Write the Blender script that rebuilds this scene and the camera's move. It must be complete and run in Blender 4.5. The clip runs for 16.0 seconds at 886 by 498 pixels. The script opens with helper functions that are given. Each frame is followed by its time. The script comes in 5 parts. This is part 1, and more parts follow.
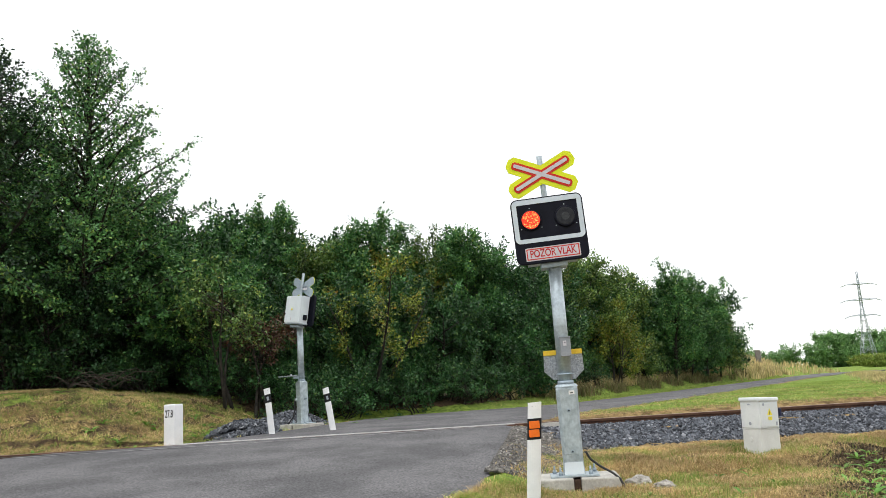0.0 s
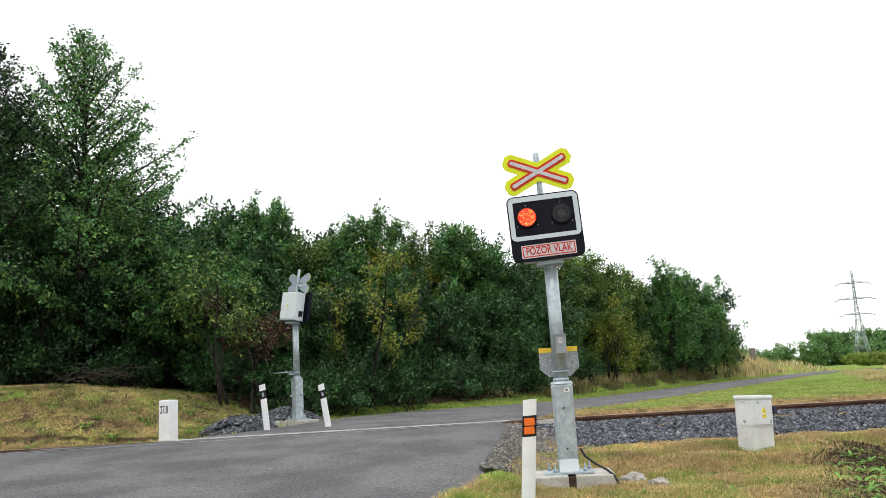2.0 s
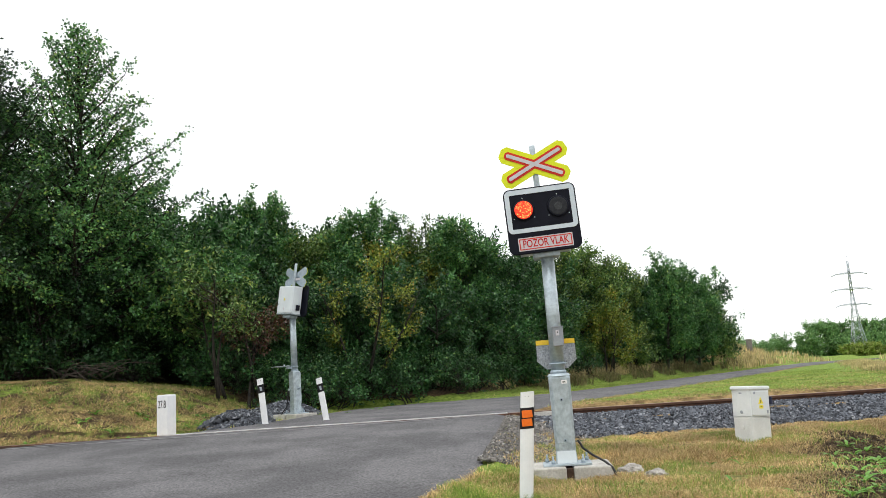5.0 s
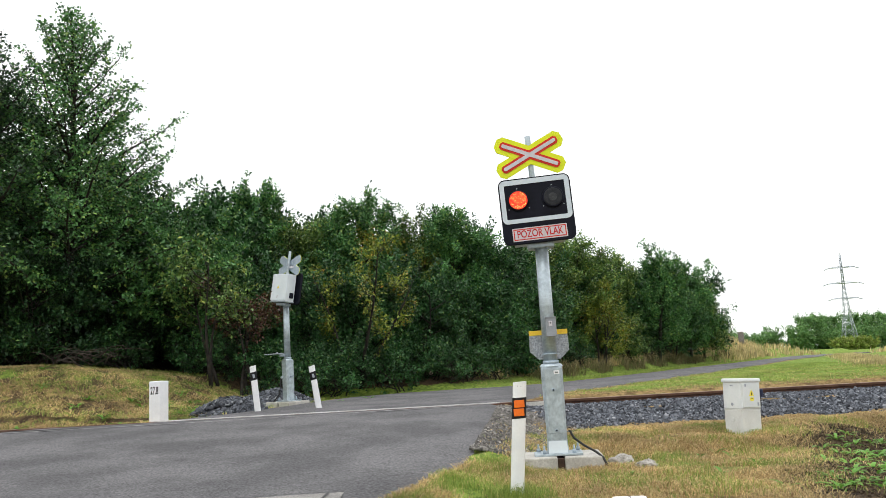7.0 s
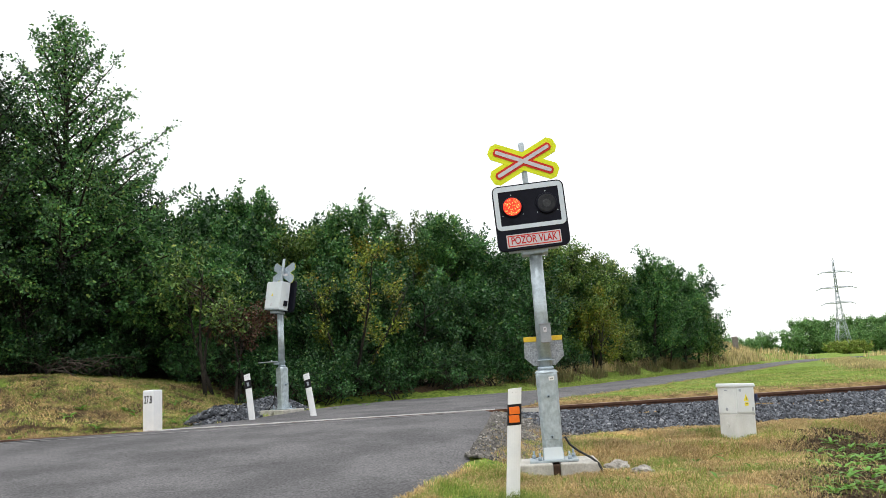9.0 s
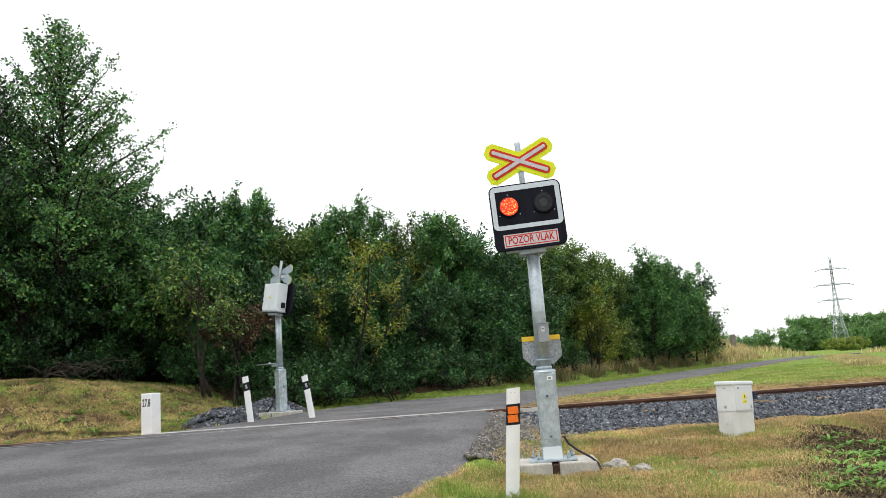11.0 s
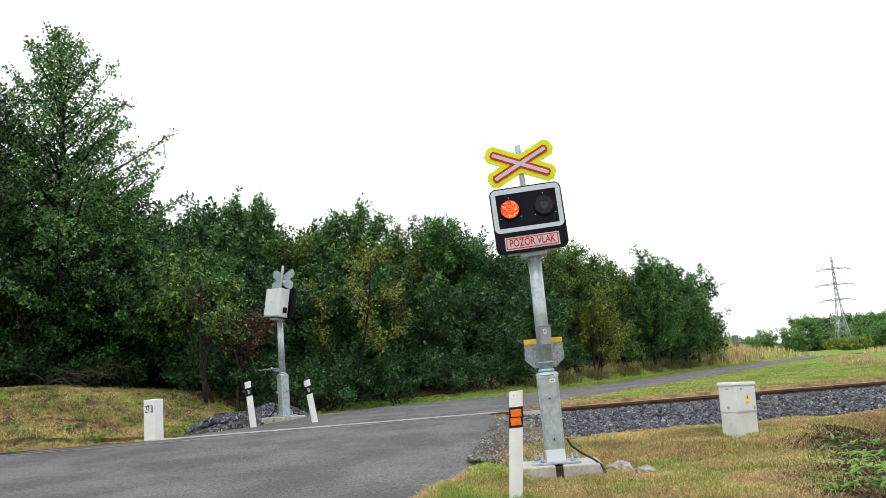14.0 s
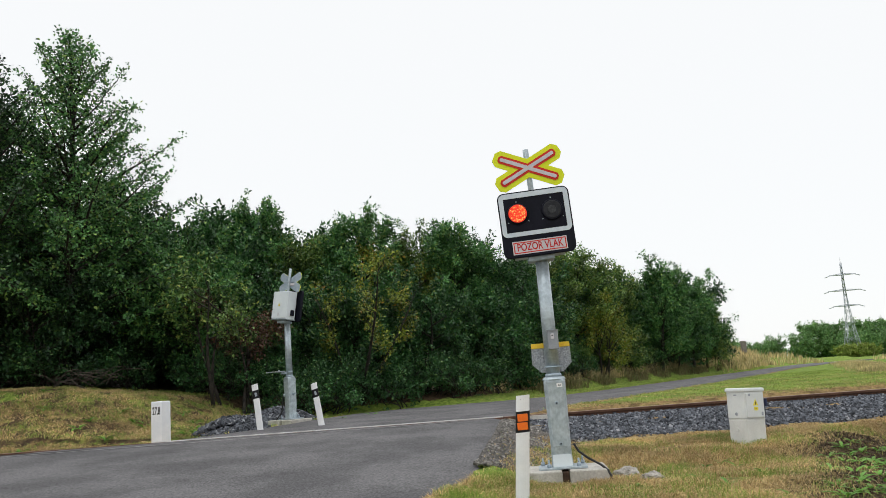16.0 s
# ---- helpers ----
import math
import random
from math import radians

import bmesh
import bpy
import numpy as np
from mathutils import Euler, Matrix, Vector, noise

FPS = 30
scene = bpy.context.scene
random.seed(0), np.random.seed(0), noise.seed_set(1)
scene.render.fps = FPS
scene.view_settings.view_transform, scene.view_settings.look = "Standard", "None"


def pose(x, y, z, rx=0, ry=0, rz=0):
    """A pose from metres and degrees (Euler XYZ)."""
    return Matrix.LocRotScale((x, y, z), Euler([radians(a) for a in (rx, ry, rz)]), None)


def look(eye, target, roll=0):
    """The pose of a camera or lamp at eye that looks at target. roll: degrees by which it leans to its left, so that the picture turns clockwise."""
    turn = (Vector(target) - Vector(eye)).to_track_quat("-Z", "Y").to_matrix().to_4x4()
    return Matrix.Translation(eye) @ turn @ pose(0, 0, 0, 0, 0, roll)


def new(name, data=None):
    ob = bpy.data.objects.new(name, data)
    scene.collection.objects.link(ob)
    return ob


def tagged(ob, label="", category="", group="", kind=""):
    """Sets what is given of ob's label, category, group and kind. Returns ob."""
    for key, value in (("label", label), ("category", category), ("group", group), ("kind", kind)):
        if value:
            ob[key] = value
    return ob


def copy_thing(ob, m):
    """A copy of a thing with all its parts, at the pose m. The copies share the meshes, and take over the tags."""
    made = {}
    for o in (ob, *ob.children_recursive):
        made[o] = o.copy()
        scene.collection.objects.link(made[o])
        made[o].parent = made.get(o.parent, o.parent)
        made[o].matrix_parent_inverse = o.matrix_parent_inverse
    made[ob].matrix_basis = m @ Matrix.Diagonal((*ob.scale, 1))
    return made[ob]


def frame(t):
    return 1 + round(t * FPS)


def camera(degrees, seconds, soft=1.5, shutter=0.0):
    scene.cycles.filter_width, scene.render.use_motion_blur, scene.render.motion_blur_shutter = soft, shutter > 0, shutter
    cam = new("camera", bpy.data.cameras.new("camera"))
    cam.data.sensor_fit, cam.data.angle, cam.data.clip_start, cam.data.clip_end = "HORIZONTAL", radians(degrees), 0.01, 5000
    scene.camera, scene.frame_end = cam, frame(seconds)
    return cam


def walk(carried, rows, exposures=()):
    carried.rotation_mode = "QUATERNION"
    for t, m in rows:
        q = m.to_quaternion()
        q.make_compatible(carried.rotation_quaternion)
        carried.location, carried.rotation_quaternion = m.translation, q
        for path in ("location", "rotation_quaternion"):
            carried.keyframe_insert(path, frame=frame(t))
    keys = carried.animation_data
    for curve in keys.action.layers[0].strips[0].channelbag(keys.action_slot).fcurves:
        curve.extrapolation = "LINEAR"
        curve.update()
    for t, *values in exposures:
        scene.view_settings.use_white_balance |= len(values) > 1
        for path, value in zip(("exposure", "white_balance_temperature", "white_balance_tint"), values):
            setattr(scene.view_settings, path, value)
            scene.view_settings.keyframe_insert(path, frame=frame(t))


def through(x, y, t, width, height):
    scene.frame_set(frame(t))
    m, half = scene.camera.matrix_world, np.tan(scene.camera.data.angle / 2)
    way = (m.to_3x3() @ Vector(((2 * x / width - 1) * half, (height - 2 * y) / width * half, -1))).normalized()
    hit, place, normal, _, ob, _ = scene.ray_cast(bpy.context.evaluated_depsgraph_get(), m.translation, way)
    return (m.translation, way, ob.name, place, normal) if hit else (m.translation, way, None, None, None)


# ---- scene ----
# ---------- camera and its walk: held in the hand, the eye stays in one place ----------
EYE = (0.0, 0.0, 0.73)
PATH = [
    (0.0, 99.897, 3.350, 0.584),
    (0.5, 99.922, 3.434, 0.532),
    (1.0, 99.892, 3.421, 0.430),
    (1.5, 99.788, 3.246, 0.324),
    (2.0, 99.655, 3.137, 0.250),
    (2.5, 99.538, 3.142, 0.182),
    (3.0, 99.485, 3.381, 0.159),
    (3.5, 99.532, 3.696, 0.184),
    (4.0, 99.598, 3.825, 0.225),
    (6.5, 98.294, 2.873, -0.276),
    (7.0, 98.345, 2.928, -0.438),
    (7.5, 98.470, 2.913, -0.634),
    (8.0, 98.564, 3.047, -0.782),
    (8.5, 98.699, 3.190, -0.816),
    (9.0, 98.820, 3.307, -0.808),
    (11.5, 98.846, 3.869, -0.940),
    (12.0, 98.804, 3.866, -0.945),
    (12.5, 98.792, 3.921, -1.002),
    (13.0, 98.849, 3.913, -1.003),
    (13.5, 99.013, 4.202, -0.900),
    (14.0, 99.107, 4.337, -0.754),
    (14.5, 99.169, 4.473, -0.662),
    (15.0, 99.271, 4.459, -0.554),
    (15.5, 99.355, 4.190, -0.392),
    (16.0, 99.417, 3.952, -0.262)
]
cam = camera(58.85, 16.0, soft=0.65)
walk(cam, [(t, pose(*EYE, rx, ry, rz)) for t, rx, ry, rz in PATH], exposures=[(0.0, 0.0), (13.9, 0.0), (14.5, -0.13), (15.0, -0.33), (16.0, -0.37)])

# ---------- world, sun and exposure: a bright overcast sky ----------
SUN_UP, SUN_TURN = radians(80), radians(230)
world = bpy.data.worlds.new("overcast_sky")
scene.world = world
world.use_nodes = True
wn, wl = world.node_tree.nodes, world.node_tree.links
sky = wn.new("ShaderNodeTexSky")
sky.sky_type, sky.sun_disc, sky.sun_elevation, sky.sun_rotation = "NISHITA", False, SUN_UP, SUN_TURN
dim = wn.new("ShaderNodeVectorMath")
dim.operation = "SCALE"
dim.inputs["Scale"].default_value = 0.1
veil = wn.new("ShaderNodeMix")
veil.data_type = "RGBA"
veil.inputs["Factor"].default_value = 0.9
veil.inputs["B"].default_value = (0.99, 1.0, 1.0, 1)
wl.new(sky.outputs[0], dim.inputs[0])
wl.new(dim.outputs[0], veil.inputs["A"])
wl.new(veil.outputs["Result"], wn["Background"].inputs["Color"])
wn["Background"].inputs["Strength"].default_value = 1.34
sun = new("sun", bpy.data.lights.new("sun", "SUN"))
sun.data.energy, sun.data.angle, sun.data.color = 1.35, radians(60), (1.0, 0.985, 0.95)
sun.matrix_world = look((0, 0, 0), (-math.sin(SUN_TURN) * math.cos(SUN_UP), -math.cos(SUN_TURN) * math.cos(SUN_UP), -math.sin(SUN_UP)))

# ---------- materials ----------


def surface(name, a, b, scale=6.0, fine=70.0, rough=0.6, metal=0.0, bump=0.15, grain=0.25, place="Object", low=0.35, high=0.65, stain=None, stain_scale=2.0, stain_part=0.5, shine=0.4):
    """Two colours mixed by a coarse noise, grain and relief by a fine one, and stains of a third colour."""
    m = bpy.data.materials.new(name)
    m.use_nodes = True
    n, l = m.node_tree.nodes, m.node_tree.links
    p = n["Principled BSDF"]
    if place == "World":
        spot = n.new("ShaderNodeNewGeometry").outputs["Position"]
    else:
        spot = n.new("ShaderNodeTexCoord").outputs["Object"]

    def cloud(s, d, r=0.6):
        t = n.new("ShaderNodeTexNoise")
        t.inputs["Scale"].default_value, t.inputs["Detail"].default_value, t.inputs["Roughness"].default_value = s, d, r
        l.new(spot, t.inputs["Vector"])
        return t.outputs["Fac"]

    def ramp(f, lo, hi):
        t = n.new("ShaderNodeMapRange")
        t.interpolation_type = "SMOOTHSTEP"
        t.inputs["From Min"].default_value, t.inputs["From Max"].default_value = lo, hi
        l.new(f, t.inputs["Value"])
        return t.outputs["Result"]

    def blend(f, x, y, kind="MIX"):
        t = n.new("ShaderNodeMix")
        t.data_type, t.blend_type = "RGBA", kind
        for k, v in (("Factor", f), ("A", x), ("B", y)):
            if isinstance(v, (int, float)):
                t.inputs[k].default_value = v
            elif isinstance(v, tuple):
                t.inputs[k].default_value = (*v, 1)
            else:
                l.new(v, t.inputs[k])
        return t.outputs["Result"]

    colour = blend(ramp(cloud(scale, 6), low, high), tuple(a), tuple(b))
    if stain:
        colour = blend(ramp(cloud(stain_scale, 9, 0.7), stain_part, stain_part + 0.15), colour, tuple(stain))
    small = cloud(fine, 4)
    grey = n.new("ShaderNodeMapRange")
    grey.inputs["From Min"].default_value, grey.inputs["From Max"].default_value = 0.3, 0.7
    grey.inputs["To Min"].default_value, grey.inputs["To Max"].default_value = 1 - grain, 1 + grain
    l.new(small, grey.inputs["Value"])
    vary = n.new("ShaderNodeVectorMath")
    vary.operation = "SCALE"
    l.new(colour, vary.inputs[0])
    l.new(grey.outputs["Result"], vary.inputs["Scale"])
    l.new(vary.outputs[0], p.inputs["Base Color"])
    p.inputs["Roughness"].default_value, p.inputs["Metallic"].default_value = rough, metal
    p.inputs["Specular IOR Level"].default_value = shine
    b_ = n.new("ShaderNodeBump")
    b_.inputs["Strength"].default_value, b_.inputs["Distance"].default_value = bump, 0.02
    l.new(small, b_.inputs["Height"])
    l.new(b_.outputs["Normal"], p.inputs["Normal"])
    return m


def leafy(name, a, b, c=None, gloss=0.42, through=0.16, patchy=0.42):
    """Leaves: each takes its own tint between a and b, a few are c; light passes through them."""
    m = bpy.data.materials.new(name)
    m.use_nodes = True
    n, l = m.node_tree.nodes, m.node_tree.links
    p = n["Principled BSDF"]
    geo = n.new("ShaderNodeNewGeometry")
    ramp = n.new("ShaderNodeValToRGB")
    e = ramp.color_ramp.elements
    e[0].color, e[1].color = (*a, 1), (*b, 1)
    e[1].position = 0.88 if c else 1.0
    if c:
        e.new(0.97).color = (*c, 1)
    l.new(geo.outputs["Random Per Island"], ramp.inputs["Fac"])
    patch = n.new("ShaderNodeTexNoise")
    patch.inputs["Scale"].default_value = 0.9
    l.new(geo.outputs["Position"], patch.inputs["Vector"])
    span = n.new("ShaderNodeMapRange")
    span.inputs["From Min"].default_value, span.inputs["From Max"].default_value = 0.3, 0.7
    span.inputs["To Min"].default_value, span.inputs["To Max"].default_value = 1 - patchy, 1 + 0.95 * patchy
    l.new(patch.outputs["Fac"], span.inputs["Value"])
    vary = n.new("ShaderNodeVectorMath")
    vary.operation = "SCALE"
    l.new(ramp.outputs["Color"], vary.inputs[0])
    l.new(span.outputs["Result"], vary.inputs["Scale"])
    l.new(vary.outputs[0], p.inputs["Base Color"])
    p.inputs["Roughness"].default_value = gloss
    p.inputs["Specular IOR Level"].default_value = 0.34
    thin = n.new("ShaderNodeBsdfTranslucent")
    l.new(vary.outputs[0], thin.inputs["Color"])
    mix = n.new("ShaderNodeMixShader")
    mix.inputs["Fac"].default_value = through
    l.new(p.outputs[0], mix.inputs[1])
    l.new(thin.outputs[0], mix.inputs[2])
    l.new(mix.outputs[0], n["Material Output"].inputs["Surface"])
    return m


ASPHALT = surface("asphalt", (0.086, 0.084, 0.088), (0.148, 0.144, 0.149), scale=0.8, fine=40, rough=0.85, bump=0.8, grain=0.62, place="World", stain=(0.092, 0.089, 0.093), stain_scale=0.6, stain_part=0.56)
OLD_ASPHALT = surface("old_asphalt", (0.24, 0.23, 0.22), (0.3, 0.29, 0.27), scale=3, fine=70, rough=0.9, bump=0.7, grain=0.45, place="World")
SEAM_PALE = surface("pale_joint", (0.30, 0.29, 0.29), (0.17, 0.165, 0.17), scale=9, fine=60, rough=0.8, place="World")
TAR = surface("tar", (0.03, 0.03, 0.032), (0.06, 0.058, 0.06), scale=9, rough=0.7, place="World")
RAIL_RUST = surface("rusty_rail", (0.075, 0.035, 0.022), (0.13, 0.065, 0.04), scale=5, fine=60, rough=0.75, metal=0.2, grain=0.3)
RAIL_TOP = surface("worn_rail_head", (0.66, 0.65, 0.65), (0.48, 0.46, 0.45), scale=3, rough=0.35, metal=0.3, bump=0.03)
RAIL_HEAD = surface("rusted_rail_head", (0.32, 0.21, 0.15), (0.22, 0.13, 0.09), scale=3, rough=0.5, metal=0.4, bump=0.05)
ZINC = surface("galvanised_steel", (0.36, 0.42, 0.46), (0.50, 0.57, 0.61), scale=9, fine=35, rough=0.42, metal=0.55, bump=0.05, grain=0.12, stain=(0.28, 0.33, 0.37), stain_scale=7, stain_part=0.58)
ZINC_DULL = surface("dull_galvanised_plate", (0.30, 0.37, 0.43), (0.40, 0.47, 0.53), scale=6, fine=40, rough=0.5, metal=0.35, bump=0.06, grain=0.12)
CHEQUER = surface("chequer_plate", (0.33, 0.36, 0.40), (0.43, 0.46, 0.50), scale=30, fine=55, rough=0.5, metal=0.4, bump=0.9, grain=0.35)
CONCRETE = surface("concrete", (0.42, 0.40, 0.36), (0.55, 0.53, 0.49), scale=5, fine=60, rough=0.9, bump=0.3, grain=0.15, stain=(0.30, 0.28, 0.24), stain_scale=4, stain_part=0.6)
WHITE_POST = surface("white_plastic", (0.78, 0.79, 0.80), (0.86, 0.86, 0.86), scale=4, rough=0.45, bump=0.02, grain=0.03, stain=(0.62, 0.61, 0.57), stain_scale=5, stain_part=0.68)
WHITE_STONE = surface("white_painted_concrete", (0.76, 0.78, 0.81), (0.84, 0.85, 0.87), scale=4, rough=0.8, bump=0.12, grain=0.05, stain=(0.6, 0.6, 0.58), stain_scale=6, stain_part=0.68)
BOX_WHITE = surface("white_coated_steel", (0.64, 0.70, 0.74), (0.70, 0.76, 0.79), scale=3, rough=0.4, bump=0.02, grain=0.03)
CABINET = surface("pale_grey_plastic", (0.68, 0.71, 0.72), (0.75, 0.78, 0.78), scale=4, rough=0.55, bump=0.03, grain=0.04, stain=(0.60, 0.59, 0.55), stain_scale=4, stain_part=0.66)
CABINET_BASE = surface("weathered_plinth", (0.62, 0.63, 0.61), (0.70, 0.71, 0.69), scale=5, rough=0.8, bump=0.15, grain=0.08, stain=(0.42, 0.38, 0.31), stain_scale=5, stain_part=0.6)
BLACK = surface("black_paint", (0.006, 0.007, 0.013), (0.010, 0.011, 0.02), scale=4, rough=0.55, bump=0.03, grain=0.1, shine=0.12)
BLACK_FOIL = surface("black_foil", (0.012, 0.012, 0.014), (0.018, 0.018, 0.02), scale=8, rough=0.5, bump=0.02, grain=0.1, shine=0.15)
FRAME_WHITE = surface("white_reflective_band", (0.56, 0.64, 0.71), (0.62, 0.69, 0.75), scale=12, rough=0.4, bump=0.03, grain=0.04)
YELLOW = surface("fluorescent_yellow_foil", (0.68, 0.78, 0.0), (0.74, 0.82, 0.005), scale=6, rough=0.4, bump=0.02, grain=0.04)
YELLOW_PAINT = surface("yellow_paint", (0.78, 0.52, 0.03), (0.84, 0.58, 0.05), scale=12, rough=0.5, bump=0.05, grain=0.08)
SIGN_YELLOW = surface("yellow_sticker", (0.85, 0.72, 0.05), (0.88, 0.76, 0.07), scale=12, rough=0.5, bump=0.0, grain=0.04)
RED_DARK = surface("dark_red_foil", (0.44, 0.014, 0.018), (0.52, 0.02, 0.022), scale=8, rough=0.5, bump=0.02, grain=0.05, shine=0.15)
RED = surface("red_foil", (0.56, 0.035, 0.022), (0.64, 0.045, 0.028), scale=8, rough=0.5, bump=0.02, grain=0.05, shine=0.15)
PALE = surface("pale_reflective_foil", (0.54, 0.53, 0.57), (0.62, 0.60, 0.63), scale=12, rough=0.4, bump=0.02, grain=0.05)
ORANGE = surface("orange_reflector", (0.85, 0.16, 0.01), (0.92, 0.20, 0.015), scale=14, fine=150, rough=0.3, bump=0.1, grain=0.1)
SILVER = surface("silver_reflector", (0.30, 0.33, 0.37), (0.42, 0.45, 0.50), scale=14, fine=150, rough=0.3, bump=0.1, grain=0.15)
LENS = surface("dark_signal_lens", (0.014, 0.016, 0.02), (0.026, 0.028, 0.034), scale=30, fine=220, rough=0.4, bump=0.25, grain=0.4, shine=0.2)
LENS_MID = surface("grey_lens_centre", (0.035, 0.038, 0.042), (0.055, 0.058, 0.064), scale=30, fine=220, rough=0.4, bump=0.2, grain=0.3, shine=0.2)
BOX_GREY = surface("grey_enamel", (0.25, 0.27, 0.30), (0.30, 0.32, 0.35), scale=5, rough=0.45, bump=0.03, grain=0.06)
RUBBER = surface("black_rubber", (0.012, 0.012, 0.013), (0.03, 0.03, 0.03), scale=20, rough=0.6)
BLUE_DARK = surface("dark_blue_handle", (0.012, 0.016, 0.05), (0.02, 0.025, 0.07), scale=10, rough=0.4)
RUST = surface("rusty_steel", (0.05, 0.028, 0.018), (0.09, 0.05, 0.03), scale=10, rough=0.8)
ROCK = surface("field_stone", (0.28, 0.26, 0.23), (0.46, 0.43, 0.39), scale=9, fine=40, rough=0.9, bump=0.6, grain=0.25, stain=(0.2, 0.19, 0.15), stain_scale=8, stain_part=0.58)
BARK = surface("bark", (0.014, 0.012, 0.010), (0.040, 0.034, 0.027), scale=6, fine=40, rough=0.95, bump=0.8, grain=0.35)
DEADWOOD = surface("dead_branches", (0.04, 0.033, 0.027), (0.09, 0.072, 0.06), scale=6, fine=40, rough=0.95, bump=0.6)
OLD_WOOD = surface("grey_timber", (0.16, 0.14, 0.12), (0.24, 0.22, 0.2), scale=6, fine=40, rough=0.9)
# grey steel lightened towards blue, with distance haze in the colour
PYLON_HAZED = surface("hazed_pylon_steel", (0.40, 0.44, 0.48), (0.48, 0.52, 0.56), scale=1, rough=0.6, metal=0.2)
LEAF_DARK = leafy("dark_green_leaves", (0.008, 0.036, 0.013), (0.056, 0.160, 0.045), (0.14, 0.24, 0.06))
# green leaves darkened: the shade under the left trees is in the colour
LEAF_SHADED = leafy("shaded_green_leaves", (0.005, 0.020, 0.008), (0.030, 0.090, 0.027), (0.09, 0.17, 0.04), through=0.1)
LEAF_MID = leafy("green_leaves", (0.012, 0.050, 0.018), (0.140, 0.340, 0.098), (0.29, 0.43, 0.10), through=0.22)
LEAF_OLIVE = leafy("olive_leaves", (0.024, 0.060, 0.018), (0.190, 0.320, 0.074), (0.36, 0.41, 0.09), through=0.2)
LEAF_YELLOW = leafy("yellowing_leaves", (0.06, 0.10, 0.018), (0.30, 0.36, 0.05), (0.36, 0.22, 0.04), through=0.22)
LEAF_RED = leafy("reddish_leaves", (0.06, 0.035, 0.022), (0.12, 0.055, 0.032), (0.13, 0.17, 0.03))
# far leaves made paler: the haze of distance is in the colour
LEAF_HAZED = leafy("hazed_distant_leaves", (0.10, 0.22, 0.075), (0.20, 0.37, 0.115), (0.28, 0.42, 0.13))
WEED = leafy("weed_leaves", (0.09, 0.25, 0.03), (0.22, 0.46, 0.065), (0.2, 0.3, 0.06), through=0.3)
BLADE_GREEN = leafy("green_grass", (0.13, 0.21, 0.035), (0.38, 0.48, 0.105), (0.58, 0.50, 0.20), gloss=0.6, through=0.3)
BLADE_DRY = leafy("dry_grass", (0.28, 0.18, 0.07), (0.84, 0.64, 0.33), (0.24, 0.30, 0.07), gloss=0.7, through=0.25)
BLADE_TALL = leafy("tall_straw", (0.42, 0.33, 0.15), (0.70, 0.58, 0.31), (0.26, 0.30, 0.08), gloss=0.7, through=0.25)
UNDERGROWTH = leafy("brown_undergrowth", (0.06, 0.07, 0.026), (0.25, 0.20, 0.095), (0.12, 0.20, 0.05), gloss=0.8, through=0.15)
GRIT = leafy("road_grit", (0.06, 0.056, 0.052), (0.24, 0.225, 0.205), (0.42, 0.40, 0.37), gloss=0.85, through=0.0, patchy=0.2)
CLODS = leafy("soil_clods", (0.022, 0.015, 0.009), (0.085, 0.058, 0.032), (0.12, 0.085, 0.05), gloss=0.95, through=0.0, patchy=0.2)
STONE_BITS = leafy("crushed_stone", (0.014, 0.016, 0.021), (0.165, 0.178, 0.205), (0.30, 0.31, 0.33), gloss=0.75, through=0.0, patchy=0.12)


def glowing():
    """The lit diodes: red with bright orange cells."""
    m = bpy.data.materials.new("lit_diodes")
    m.use_nodes = True
    n, l = m.node_tree.nodes, m.node_tree.links
    p = n["Principled BSDF"]
    geo = n.new("ShaderNodeNewGeometry")
    ramp = n.new("ShaderNodeValToRGB")
    e = ramp.color_ramp.elements
    e[0].color, e[1].color = (0.85, 0.02, 0.0, 1), (1.0, 0.72, 0.16, 1)
    e[0].position, e[1].position = 0.45, 0.92
    l.new(geo.outputs["Random Per Island"], ramp.inputs["Fac"])
    l.new(ramp.outputs["Color"], p.inputs["Emission Color"])
    p.inputs["Emission Strength"].default_value = 1.25
    p.inputs["Base Color"].default_value = (0.4, 0.02, 0.01, 1)
    return m


GLOW = glowing()
GLOW_BACK = bpy.data.materials.new("lit_lens")
GLOW_BACK.use_nodes = True
GLOW_BACK.node_tree.nodes["Principled BSDF"].inputs["Base Color"].default_value = (0.5, 0.03, 0.01, 1)
GLOW_BACK.node_tree.nodes["Principled BSDF"].inputs["Emission Color"].default_value = (1.0, 0.025, 0.003, 1)
GLOW_BACK.node_tree.nodes["Principled BSDF"].inputs["Emission Strength"].default_value = 0.62

# ---------- mesh helpers ----------


def step(lo, hi, v):
    u = np.clip((np.asarray(v, float) - lo) / (hi - lo), 0, 1)
    return u * u * (3 - 2 * u)


def part(name, bm, material, parent=None, label=""):
    """Links a bmesh as one mesh object, under a thing where one is given."""
    me = bpy.data.meshes.new(name)
    bm.to_mesh(me)
    bm.free()
    me.materials.append(material)
    ob = new(name, me)
    if parent:
        ob.parent = parent
    return tagged(ob, label)


